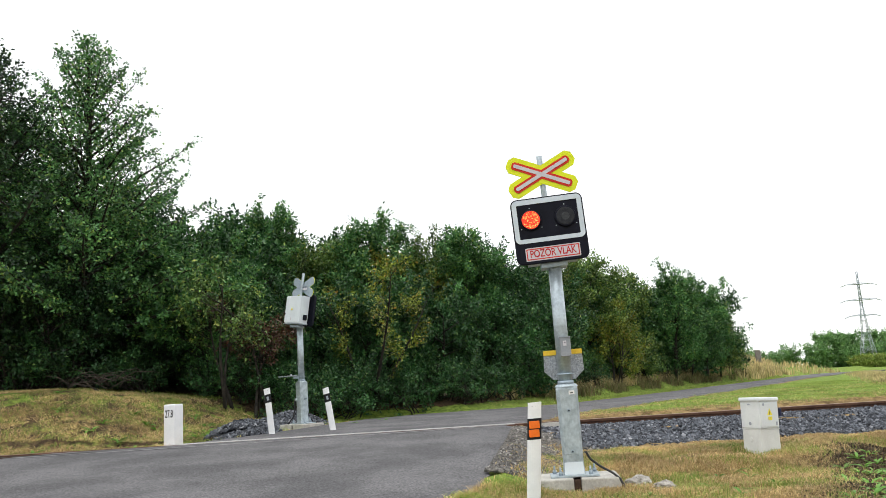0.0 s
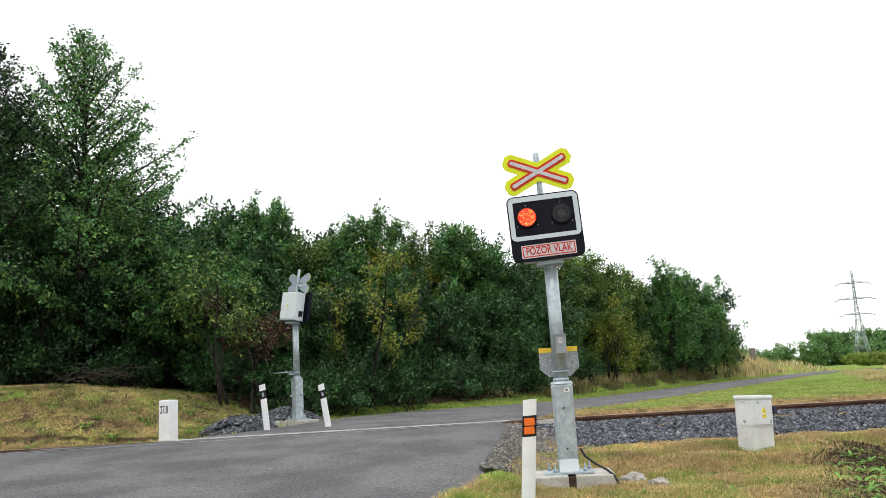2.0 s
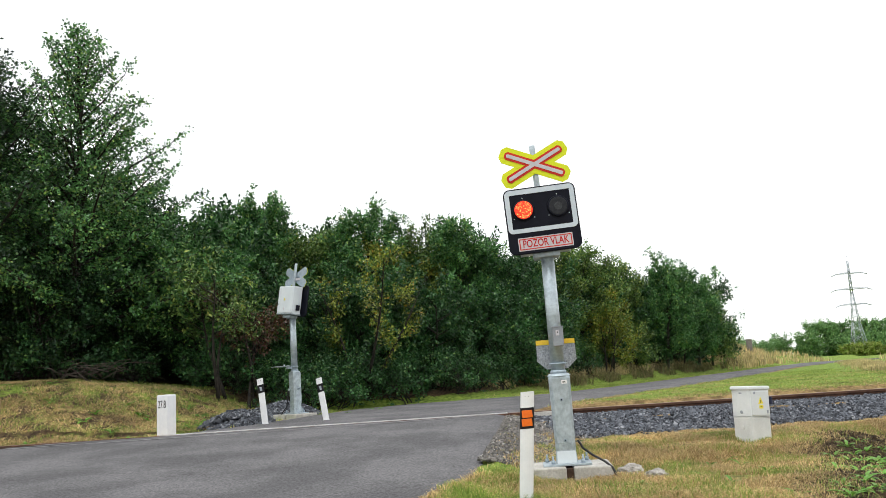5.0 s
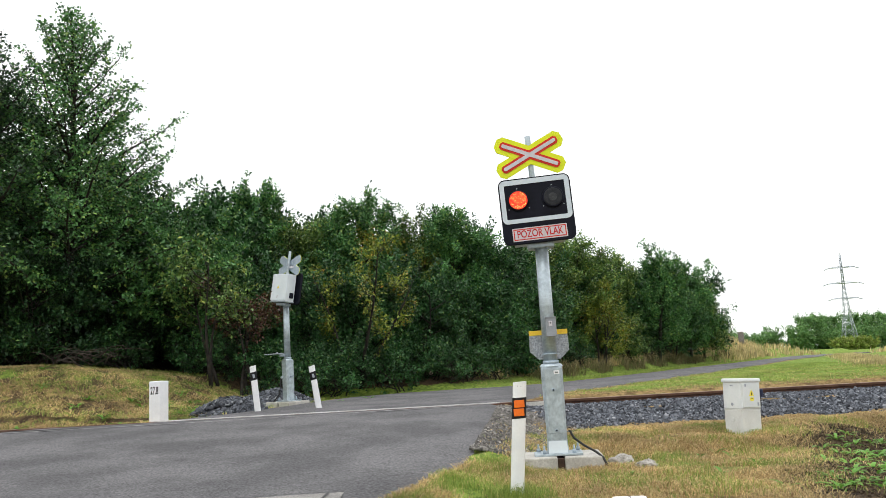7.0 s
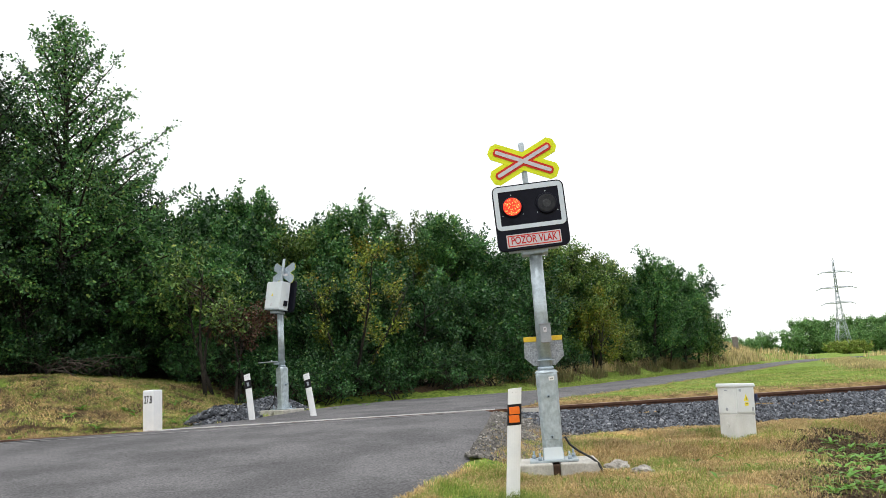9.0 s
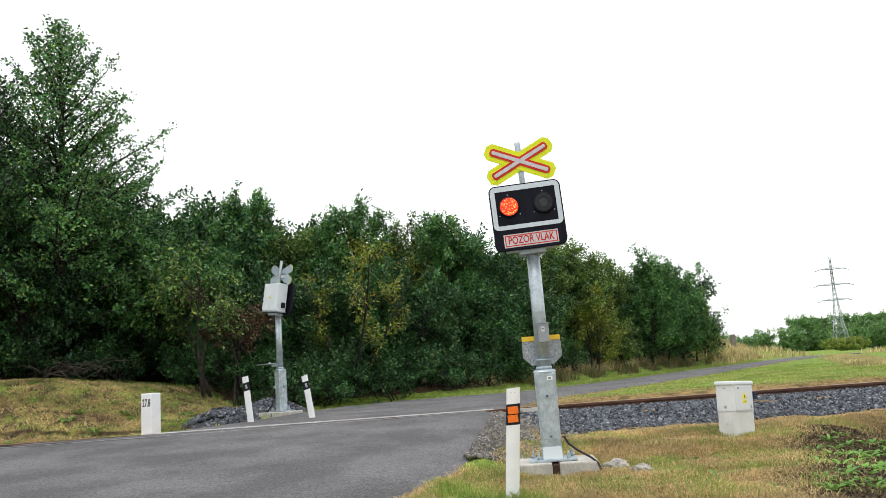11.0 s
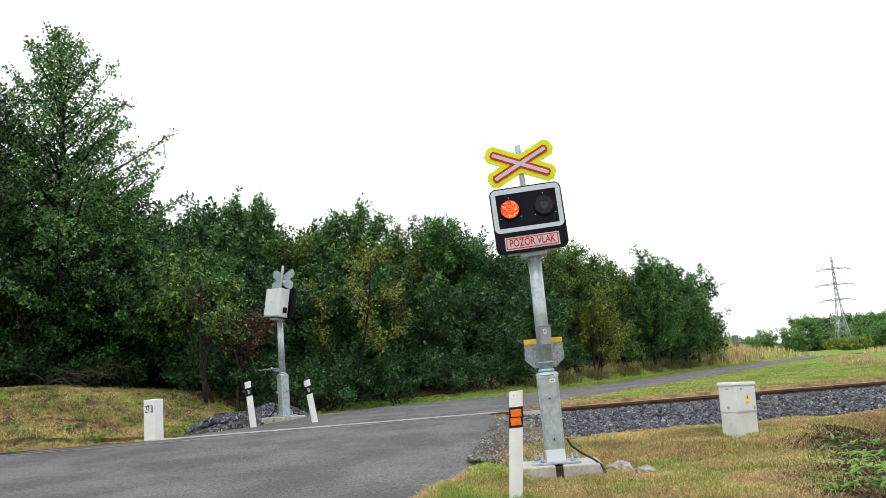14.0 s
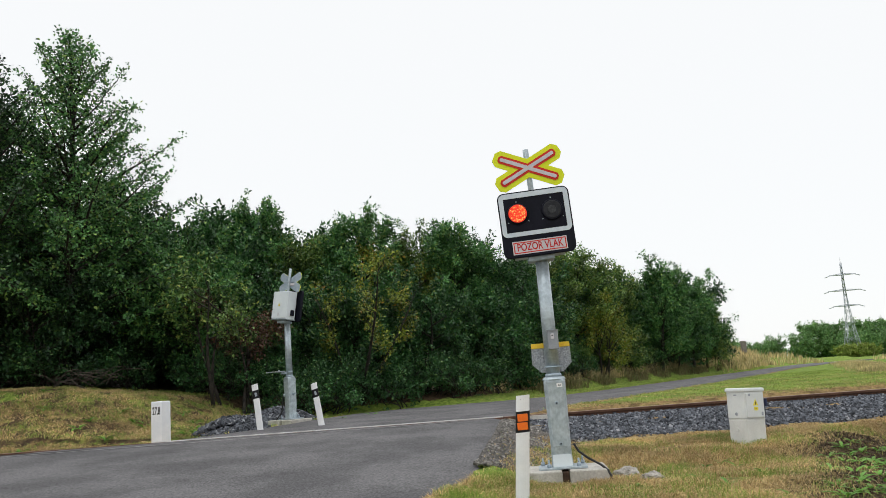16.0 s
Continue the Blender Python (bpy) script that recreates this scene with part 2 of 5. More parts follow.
def sheet(name, verts, faces, material, parent=None, smooth=False):
    """Links plain arrays of points and of faces with one count of corners as one mesh object."""
    me = bpy.data.meshes.new(name)
    verts, faces = np.asarray(verts, np.float32), np.asarray(faces, np.int32)
    k = faces.shape[1]
    me.vertices.add(len(verts))
    me.vertices.foreach_set("co", verts.ravel())
    me.loops.add(faces.size)
    me.loops.foreach_set("vertex_index", faces.ravel())
    me.polygons.add(len(faces))
    me.polygons.foreach_set("loop_start", np.arange(0, faces.size, k, dtype=np.int32))
    me.polygons.foreach_set("use_smooth", np.full(len(faces), smooth))
    me.update(calc_edges=True)
    me.materials.append(material)
    ob = new(name, me)
    if parent:
        ob.parent = parent
    return ob


def thing(name, m, label, category, group=""):
    ob = new(name)
    ob.empty_display_size = 0.1
    ob.matrix_basis = m
    return tagged(ob, label, category, group)


def box(size, at=(0, 0, 0), turn=None, bevel=0.0, bm=None, top=1.0, segments=2):
    """A bevelled box about its centre; top scales its upper face."""
    out = bm or bmesh.new()
    b = bmesh.new()
    bmesh.ops.create_cube(b, size=1)
    for v in b.verts:
        k = top if v.co.z > 0 else 1
        v.co = Vector((v.co.x * size[0] * k, v.co.y * size[1] * k, v.co.z * size[2]))
    if bevel:
        bmesh.ops.bevel(b, geom=b.edges[:], offset=bevel, segments=segments, affect="EDGES", profile=0.5)
    m = Matrix.Translation(at) @ (turn.to_4x4() if turn else Matrix())
    bmesh.ops.transform(b, matrix=m, verts=b.verts)
    me = bpy.data.meshes.new("scrap")
    b.to_mesh(me)
    b.free()
    out.from_mesh(me)
    bpy.data.meshes.remove(me)
    return out


def rod(a, b, r0, r1=None, sides=12, bm=None, bevel=0.0):
    """A round bar from a to b."""
    out = bm or bmesh.new()
    a, b = Vector(a), Vector(b)
    c = bmesh.new()
    bmesh.ops.create_cone(c, cap_ends=True, segments=sides, radius1=r0, radius2=r0 if r1 is None else r1, depth=(b - a).length)
    if bevel:
        rims = [e for e in c.edges if abs(e.verts[0].co.z - e.verts[1].co.z) < 1e-5]
        bmesh.ops.bevel(c, geom=rims, offset=bevel, segments=2, affect="EDGES", profile=0.5)
    for f in c.faces:
        f.smooth = len(f.verts) == 4
    bmesh.ops.transform(c, matrix=Matrix.Translation((a + b) / 2) @ (b - a).to_track_quat("Z", "Y").to_matrix().to_4x4(), verts=c.verts)
    me = bpy.data.meshes.new("scrap")
    c.to_mesh(me)
    c.free()
    out.from_mesh(me)
    bpy.data.meshes.remove(me)
    return out


def plate(outline, thick, at=(0, 0, 0), turn=None, bevel=0.0, bm=None):
    """A flat plate: an outline in x and z, thick along y, its face towards -y at y = 0."""
    out = bm or bmesh.new()
    b = bmesh.new()
    f = b.faces.new([b.verts.new((x, 0, z)) for x, z in outline])
    b.normal_update()
    if f.normal.y > 0:
        f.normal_flip()
    made = bmesh.ops.extrude_face_region(b, geom=[f])
    for v in made["geom"]:
        if isinstance(v, bmesh.types.BMVert):
            v.co.y += thick
    bmesh.ops.recalc_face_normals(b, faces=b.faces)
    if bevel:
        bmesh.ops.bevel(b, geom=b.edges[:], offset=bevel, segments=1, affect="EDGES")
    bmesh.ops.transform(b, matrix=Matrix.Translation(at) @ (turn.to_4x4() if turn else Matrix()), verts=b.verts)
    me = bpy.data.meshes.new("scrap")
    b.to_mesh(me)
    b.free()
    out.from_mesh(me)
    bpy.data.meshes.remove(me)
    return out


def rounded(w, h, r, cx=0.0, cz=0.0, n=6):
    """The outline of a rectangle with round corners."""
    pts = []
    for k, (sx, sz) in enumerate(((1, 1), (-1, 1), (-1, -1), (1, -1))):
        for i in range(n + 1):
            a = radians(90 * k + 90 * i / n)
            pts.append((cx + sx * (w / 2 - r) + r * math.cos(a), cz + sz * (h / 2 - r) + r * math.sin(a)))
    return pts


def ring(outer, inner, thick, at=(0, 0, 0)):
    """A flat frame between two outlines with as many points, its face towards -y."""
    b = bmesh.new()
    rows_ = []
    for y, line in ((0, outer), (0, inner), (thick, inner), (thick, outer)):
        rows_.append([b.verts.new((at[0] + x, at[1] + y, at[2] + z)) for x, z in line])
    n = len(outer)
    for k in range(4):
        p, q = rows_[k], rows_[(k + 1) % 4]
        for i in range(n):
            b.faces.new((p[i], p[(i + 1) % n], q[(i + 1) % n], q[i]))
    bmesh.ops.recalc_face_normals(b, faces=b.faces)
    return b


def tube(points, r, sides=6, bm=None):
    """A bent round bar through points; r is one radius or one for each point."""
    out = bm or bmesh.new()
    pts = [Vector(p) for p in points]
    rs = r if isinstance(r, (list, tuple)) else [r] * len(pts)
    loops = []
    for i, p in enumerate(pts):
        d = (pts[min(i + 1, len(pts) - 1)] - pts[max(i - 1, 0)]).normalized()
        u = d.orthogonal().normalized()
        w = d.cross(u)
        loops.append([out.verts.new(p + (u * math.cos(k * math.tau / sides) + w * math.sin(k * math.tau / sides)) * rs[i]) for k in range(sides)])
    for a, b in zip(loops, loops[1:]):
        near = min(range(sides), key=lambda s: sum((a[k].co - b[(k + s) % sides].co).length for k in range(sides)))
        for k in range(sides):
            f = out.faces.new((a[k], a[(k + 1) % sides], b[(k + 1 + near) % sides], b[(k + near) % sides]))
            f.smooth = True
    out.faces.new(loops[0][::-1])
    out.faces.new(loops[-1])
    return out


def lettering(name, text, size, m, material, parent, width=None, label=""):
    """Raised letters of the built-in font as a mesh, upright in x and z, facing -y; width squeezes them."""
    cu = bpy.data.curves.new(name, "FONT")
    cu.body, cu.size, cu.align_x, cu.align_y, cu.extrude = text, size, "CENTER", "CENTER", 0.001
    cu.offset = size * 0.014
    tmp = bpy.data.objects.new(name, cu)
    scene.collection.objects.link(tmp)
    bpy.context.view_layer.update()
    me = bpy.data.meshes.new_from_object(tmp)
    bpy.data.objects.remove(tmp)
    bpy.data.curves.remove(cu)
    co = np.empty(len(me.vertices) * 3)
    me.vertices.foreach_get("co", co)
    co = co.reshape(-1, 3)
    k = width / (co[:, 0].max() - co[:, 0].min()) if width else 1
    co = np.column_stack([co[:, 0] * k, -co[:, 2], co[:, 1]])
    me.vertices.foreach_set("co", co.ravel())
    me.materials.clear()
    me.materials.append(material)
    me.update()
    ob = new(name, me)
    ob.parent = parent
    ob.matrix_basis = m
    return tagged(ob, label)

# ---------- the lie of the land ----------


def rail_y(x):
    return 13.75 + 0.055 * np.asarray(x, float)


ROAD_LEFT = [(-12.5, -6), (-11, 0), (-9.6, 5), (-8.6, 9), (-7.6, 12.6), (-6.9, 13.45), (-4.95, 13.65), (-4.15, 15.2), (-3.5, 17), (-3.05, 19.0), (-2.4, 20.8), (-1.0, 22.1), (1.0, 22.6), (3.0, 23.4), (4.6, 25.4), (8.2, 30.8), (12.5, 37.4), (18.5, 46.5), (25.5, 57), (38, 71), (52, 78), (80, 86), (130, 96)]
ROAD_RIGHT = [(-5, -3), (-3.2, 1), (-1.5, 4.6), (-0.36, 7.0), (0.2, 8.2), (0.42, 9.2), (0.75, 11.2), (1.1, 13.8), (1.75, 15.6), (2.2, 16.6), (2.87, 17.85), (3.8, 19.2), (4.9, 20.8), (6.2, 22.7), (7.7, 24.9), (10.6, 29.3), (14.5, 35.6), (20, 45), (27, 54.5), (40, 67.5), (53, 74), (81, 82), (131, 92)]


def right_edge(y):
    a = np.array(ROAD_RIGHT)
    return np.interp(y, a[:, 1], a[:, 0])


def left_edge(y):
    a = np.array(ROAD_LEFT)
    return np.interp(y, a[:, 1], a[:, 0])


def dip(x, y):
    """The fall of the land behind the crest of the field."""
    return -1.7 * step(58, 105, np.asarray(y, float)) * step(2.0, 18.0, np.asarray(x, float))


def land(x, y):
    """The height of the ground."""
    x, y = np.asarray(x, float), np.asarray(y, float)
    d = y - rail_y(x)
    road = np.interp(d, [-60, -13.7, -9.7, -6.7, -4.7, -2.7, -0.9], [-1.5, -0.75, -0.5, -0.33, -0.21, -0.09, 0])
    verge = np.interp(d, [-60, -13.7, -7.7, -6.5, -4.7, -4.2, -3.5, -2.0, -0.8], [-1.5, -0.8, -0.48, -0.45, -0.47, -0.37, -0.33, -0.34, -0.22])
    w = step(0.0, 0.9, x - right_edge(y))
    near = road * (1 - w) + verge * w
    q = x - (3.3 + (y - 7) * 0.45)
    near = near - 0.8 * step(0, 2.8, q) * step(12.0, 10.4, y) * step(2.0, 6.0, y)
    out = step(0.0, 0.4, x - right_edge(y)) + step(0.0, 0.4, left_edge(y) - x) * step(-7.0, -7.6, x)
    bed = -0.13 * np.clip(out + step(0.0, 0.25, left_edge(y) - x) * step(0.1, 0.4, d), 0, 1)
    bank = np.interp(x, [-16, -9.5, -6.5, -4.8, -1.5, 2, 12], [1.3, 1.2, 0.82, 0.62, 0.32, 0.4, 0.75]) * step(1.2, 6.0, d) * step(1.4, 4.2, left_edge(y) - x)
    bank = bank * step(240, 90, y) + 1.7 * step(24, 33, y) * step(-1.5, -8.0, x) * step(200, 60, y)
    mound = 0.45 * np.exp(-((x - 20.5) / 3.4) ** 2 - ((y - 56) / 6.0) ** 2)
    rise = 0.04 * step(4.0, 11.0, d) * step(0.6, 6.0, x - right_edge(y)) * step(60, 30, x)
    far = np.where(d < 2.4, bed, 0.0 * bed - 0.03) + bank + mound * step(0, 2.5, left_edge(y) - x) + rise
    far = far - 0.14 * np.exp(-((x + 3.45) / 0.9) ** 2 - ((y - 18.4) / 0.8) ** 2)
    z = np.where(d < -0.8, near, far + dip(x, y))
    return z


def relief(x, y):
    """Small humps and hollows of the grass near by."""
    x, y = np.asarray(x, float), np.asarray(y, float)
    out = np.zeros(x.shape)
    near = (np.abs(x) < 40) & (y > -10) & (y < 60)
    out[near] = [0.035 * noise.noise((a * 1.7, b * 1.7, 3.0)) + 0.0175 * noise.noise((a * 4.3, b * 4.3, 8.0)) for a, b in zip(x[near], y[near])]
    return out


def graded(lo, hi, fine, grow, limit):
    """Even steps from lo to hi, then ever longer ones out to the limit."""
    mid = list(np.arange(lo, hi + fine / 2, fine))
    s, v = fine, mid[-1]
    up = []
    while v < limit:
        s *= grow
        v += s
        up.append(v)
    s, v = fine, mid[0]
    down = []
    while v > -limit:
        s *= grow
        v -= s
        down.append(v)
    return np.array(down[::-1] + mid + up)


def ground_material():
    """Mown grass: straw, green and bare soil in patches, grass greener where it grows thick."""
    m = bpy.data.materials.new("mown_grass")
    m.use_nodes = True
    n, l = m.node_tree.nodes, m.node_tree.links
    p = n["Principled BSDF"]
    spot = n.new("ShaderNodeNewGeometry").outputs["Position"]

    def cloud(s, d, r=0.6):
        t = n.new("ShaderNodeTexNoise")
        t.inputs["Scale"].default_value, t.inputs["Detail"].default_value, t.inputs["Roughness"].default_value = s, d, r
        l.new(spot, t.inputs["Vector"])
        return t.outputs["Fac"]

    def ramp(f, lo, hi):
        t = n.new("ShaderNodeMapRange")
        t.interpolation_type = "SMOOTHSTEP"
        t.inputs["From Min"].default_value, t.inputs["From Max"].default_value = lo, hi
        l.new(f, t.inputs["Value"])
        return t.outputs["Result"]

    def blend(f, x, y):
        t = n.new("ShaderNodeMix")
        t.data_type = "RGBA"
        l.new(f, t.inputs["Factor"])
        for k, v in (("A", x), ("B", y)):
            if isinstance(v, tuple):
                t.inputs[k].default_value = (*v, 1)
            else:
                l.new(v, t.inputs[k])
        return t.outputs["Result"]

    def add(x, y):
        t = n.new("ShaderNodeMath")
        l.new(x, t.inputs[0])
        l.new(y, t.inputs[1])
        return t.outputs[0]

    lush = n.new("ShaderNodeAttribute")
    lush.attribute_name = "lush"
    bare = n.new("ShaderNodeAttribute")
    bare.attribute_name = "bare"
    straw = blend(ramp(cloud(5, 8, 0.7), 0.35, 0.65), (0.13, 0.086, 0.038), (0.40, 0.28, 0.122))
    green = blend(ramp(cloud(9, 8, 0.7), 0.35, 0.65), (0.085, 0.15, 0.022), (0.28, 0.37, 0.065))
    soil = blend(ramp(cloud(14, 9, 0.7), 0.35, 0.65), (0.032, 0.021, 0.012), (0.115, 0.076, 0.042))
    colour = blend(ramp(add(cloud(1.6, 7, 0.65), lush.outputs["Fac"]), 0.82, 1.08), straw, green)
    colour = blend(ramp(add(cloud(2.3, 9, 0.75), bare.outputs["Fac"]), 0.98, 1.12), colour, soil)
    fine = cloud(70, 6, 0.7)
    grey = n.new("ShaderNodeMapRange")
    grey.inputs["From Min"].default_value, grey.inputs["From Max"].default_value = 0.3, 0.7
    grey.inputs["To Min"].default_value, grey.inputs["To Max"].default_value = 0.45, 1.55
    l.new(fine, grey.inputs["Value"])
    vary = n.new("ShaderNodeVectorMath")
    vary.operation = "SCALE"
    l.new(colour, vary.inputs[0])
    l.new(grey.outputs["Result"], vary.inputs["Scale"])
    l.new(vary.outputs[0], p.inputs["Base Color"])
    p.inputs["Roughness"].default_value = 0.95
    p.inputs["Specular IOR Level"].default_value = 0.2
    b = n.new("ShaderNodeBump")
    b.inputs["Strength"].default_value, b.inputs["Distance"].default_value = 0.8, 0.03
    l.new(fine, b.inputs["Height"])
    l.new(b.outputs["Normal"], p.inputs["Normal"])
    return m


def lushness(x, y):
    """How green the grass is, 0 to 1: greener along the far road and under the trees, and on the left bank, where it
    also darkens for tree shade.
    """
    d = y - rail_y(x)
    far_verge = step(2.0, 5.5, d) * step(0.2, 0.5, x - right_edge(y)) * 0.72
    far_strip = step(0, 1.0, left_edge(y) - x) * step(23, 26, y) * 0.55
    bank_top = 0.3 * step(-6.4, -5.2, x) * step(2.0, 3.2, d) * step(0, 0.8, left_edge(y) - x) + step(4.0, 5.6, d) * step(0, 1.5, left_edge(y) - x) * 0.40 + 0.27 * step(0.5, 2.5, d) * step(-2, -5, x) + 0.25 * step(1.5, 3.0, d) * step(-6.5, -5.0, x) * step(0, 1, left_edge(y) - x)
    near_road = np.exp(-((x - right_edge(y) - 0.5) / 0.5) ** 2) * step(-3.5, -5.0, d) * 0.55
    near = 0.22 * step(-3.6, -4.6, d) * step(4.2, 3.0, x)
    return np.clip(0.14 + far_verge + far_strip + bank_top + near_road + near, 0, 1)


def bare_and_shade(x, y):
    d_ = y - rail_y(x)
    q = x - (3.3 + (y - 7) * 0.45)
    ditch = 0.72 * step(-1.2, 0.35, q) * step(12.0, 10.6, y) * step(3.0, 6.0, y)
    woods = 0.75 * step(0.3, 2.4, left_edge(y) - x - 1.6) * step(20.4, 22.0, y + 0.25 * np.clip(x + 4, -20, 0)) * step(75, 50, y)
    # the 0.32 term: soil colour on the left bank stands for tree shade
    return np.clip(0.25 + 0.32 * step(0.5, 2, d_) * step(-2, -5, x) + ditch + woods * (x < 22), 0, 1)


def build_ground():
    xs = graded(-15, 14, 0.16, 1.10, 2600)
    ys = graded(5, 30, 0.16, 1.10, 2600)
    gx, gy = np.meshgrid(xs, ys)
    gz = land(gx, gy)
    on_road = (gx > left_edge(gy) - 0.05) & (gx < right_edge(gy) + 0.05)
    gz = gz + np.where(on_road, -0.06, relief(gx, gy))
    nx = len(xs)
    i = np.arange((len(ys) - 1) * (nx - 1))
    r, c = i // (nx - 1), i % (nx - 1)
    a = r * nx + c
    faces = np.column_stack([a, a + 1, a + nx + 1, a + nx])
    ob = sheet("ground", np.column_stack([gx.ravel(), gy.ravel(), gz.ravel()]), faces, ground_material(), smooth=True)
    for key, values in (("lush", lushness(gx, gy)), ("bare", bare_and_shade(gx, gy))):
        at = ob.data.attributes.new(key, "FLOAT", "POINT")
        at.data.foreach_set("value", values.ravel().astype(np.float32))
    tagged(ob, "mown roadside grass with straw, green patches and soil", "ground", kind="structure")


def resample(points, n):
    p = np.array(points, float)
    s = np.concatenate([[0], np.cumsum(np.hypot(*np.diff(p, axis=0).T))])
    u = np.arange(len(p))
    v = np.linspace(0, len(p) - 1, n)
    return np.column_stack([np.interp(v, u, p[:, 0]), np.interp(v, u, p[:, 1])])


def build_road():
    """The asphalt road over the crossing, with a ragged edge and a real thickness."""
    n, k = 420, 26
    a, b = resample(ROAD_LEFT, n), resample(ROAD_RIGHT, n)
    verts, faces = [], []
    for i in range(n):
        wob = 0.05 * noise.noise((a[i][1] * 1.3, 0.3, 5)) + 0.03 * noise.noise((a[i][1] * 5, 0.3, 5))
        wob2 = 0.06 * noise.noise((b[i][1] * 1.6, 9.3, 5)) + 0.05 * noise.noise((b[i][1] * 6, 9.3, 5))
        for j in range(k):
            f = j / (k - 1)
            p = a[i] * (1 - f) + b[i] * f
            p = p + (b[i] - a[i]) / np.linalg.norm(b[i] - a[i]) * (wob * (1 - f) + wob2 * f)
            d = p[1] - rail_y(p[0])
            z = np.interp(d, [-60, -13.7, -9.7, -6.7, -4.7, -2.7, -0.9, 2, 6], [-1.5, -0.75, -0.5, -0.33, -0.21, -0.09, 0.0, 0.0, 0.0])
            edge = min(f, 1 - f) * np.linalg.norm(b[i] - a[i])
            if d > 6:
                z = max(z, 0.0) + float(dip(p[0], p[1]))
            z += 0.012 - 0.05 * (1 - min(edge / 0.12, 1)) ** 2 + 0.006 * noise.noise((p[0] * 0.8, p[1] * 0.8, 2))
            verts.append((p[0], p[1], z))
    for i in range(n - 1):
        for j in range(k - 1):
            q = i * k + j
            faces.append((q, q + 1, q + k + 1, q + k))
    ob = sheet("road", verts, faces, ASPHALT, smooth=True)
    tagged(ob, "grey asphalt road running over the level crossing", "road", kind="structure")
    return ob


def rail_section():
    """The outline of a rail about its top centre, in y and z."""
    half = [(0.0, 0.0), (0.030, -0.002), (0.036, -0.012), (0.036, -0.038), (0.009, -0.05), (0.008, -0.125), (0.062, -0.14), (0.062, -0.15)]
    return half + [(-y, z) for y, z in half[::-1][:-1]]


def build_rails():
    sec = rail_section()
    for row, (off, low) in enumerate(((0.0, 0.0), (1.505, -0.075))):
        ob = thing("rail", pose(0, 0, 0), "rusty steel railway rail set in the crossing and the ballast", "rail", "rails of the track")
        body, head = bmesh.new(), bmesh.new()
        xs = [-70, -30, -12, -7.4, 0.9, 6, 14, 30, 60, 110]
        loops = []
        for x in xs:
            y = float(rail_y(x)) + off
            loops.append([body.verts.new((x, y + dy, 0.022 + low + dz - 0.003)) for dy, dz in sec])
        for p, q in zip(loops, loops[1:]):
            for i in range(len(sec)):
                body.faces.new((p[i], q[i], q[(i + 1) % len(sec)], p[(i + 1) % len(sec)]))
        bmesh.ops.recalc_face_normals(body, faces=body.faces)
        part("rail_body", body, RAIL_RUST, ob)
        for lo, hi, mat_, name in ((-70, -7.0, RAIL_HEAD, "rail_head"), (-4.8, 1.05, RAIL_TOP, "rail_head"), (1.05, 110, RAIL_HEAD, "rail_head")):
            b = bmesh.new()
            up = 0.012 if mat_ is RAIL_TOP else 0.003
            low_ = -0.02 if mat_ is RAIL_TOP else 0.0
            half_ = 0.024 if mat_ is RAIL_TOP else 0.033
            prof = [(-half_ - 0.004, low_), (-half_, up), (half_, up), (half_ + 0.004, low_)]
            cuts = [[b.verts.new((x, float(rail_y(x)) + off + dy, 0.0205 + low + dz)) for dy, dz in prof] for x in np.linspace(lo, hi, 9)]
            for pa, pb in zip(cuts, cuts[1:]):
                for i in range(3):
                    b.faces.new((pa[i], pb[i], pb[i + 1], pa[i + 1]))
            bmesh.ops.recalc_face_normals(b, faces=b.faces)
            part(name, b, mat_, ob, "bright worn rail head in the asphalt" if mat_ is RAIL_TOP else "")


def strip(name, points, width, material, label, lift=0.02):
    """A narrow joint or line on the road along points."""
    pts = np.array(points, float)
    out = []
    for (x0, y0), (x1, y1) in zip(pts, pts[1:]):
        for u in np.linspace(0, 1, 12, endpoint=False):
            out.append((x0 + (x1 - x0) * u, y0 + (y1 - y0) * u))
    out.append(tuple(pts[-1]))
    verts, faces = [], []
    for i, (x, y) in enumerate(out):
        x2, y2 = out[min(i + 1, len(out) - 1)]
        x1, y1 = out[max(i - 1, 0)]
        t = np.array([x2 - x1, y2 - y1])
        t = t / np.linalg.norm(t)
        w = width * (0.6 + 0.8 * abs(noise.noise((x * 3, y * 3, 4))))
        o = 0.02 * noise.noise((x * 2.5, y * 2.5, 9))
        for s in (-1, 1):
            px, py = x - t[1] * (s * w / 2 + o), y + t[0] * (s * w / 2 + o)
            d = py - float(rail_y(px))
            z = np.interp(d, [-13.7, -9.7, -6.7, -4.7, -2.7, -0.9], [-0.75, -0.5, -0.33, -0.21, -0.09, 0]) + lift
            verts.append((px, py, z))
    for i in range(len(out) - 1):
        faces.append((2 * i, 2 * i + 1, 2 * i + 3, 2 * i + 2))
    return tagged(sheet(name, verts, faces, material), label, "road joint", kind="structure")


build_ground()
build_road()
build_rails()

# ---------- crushed stone ----------


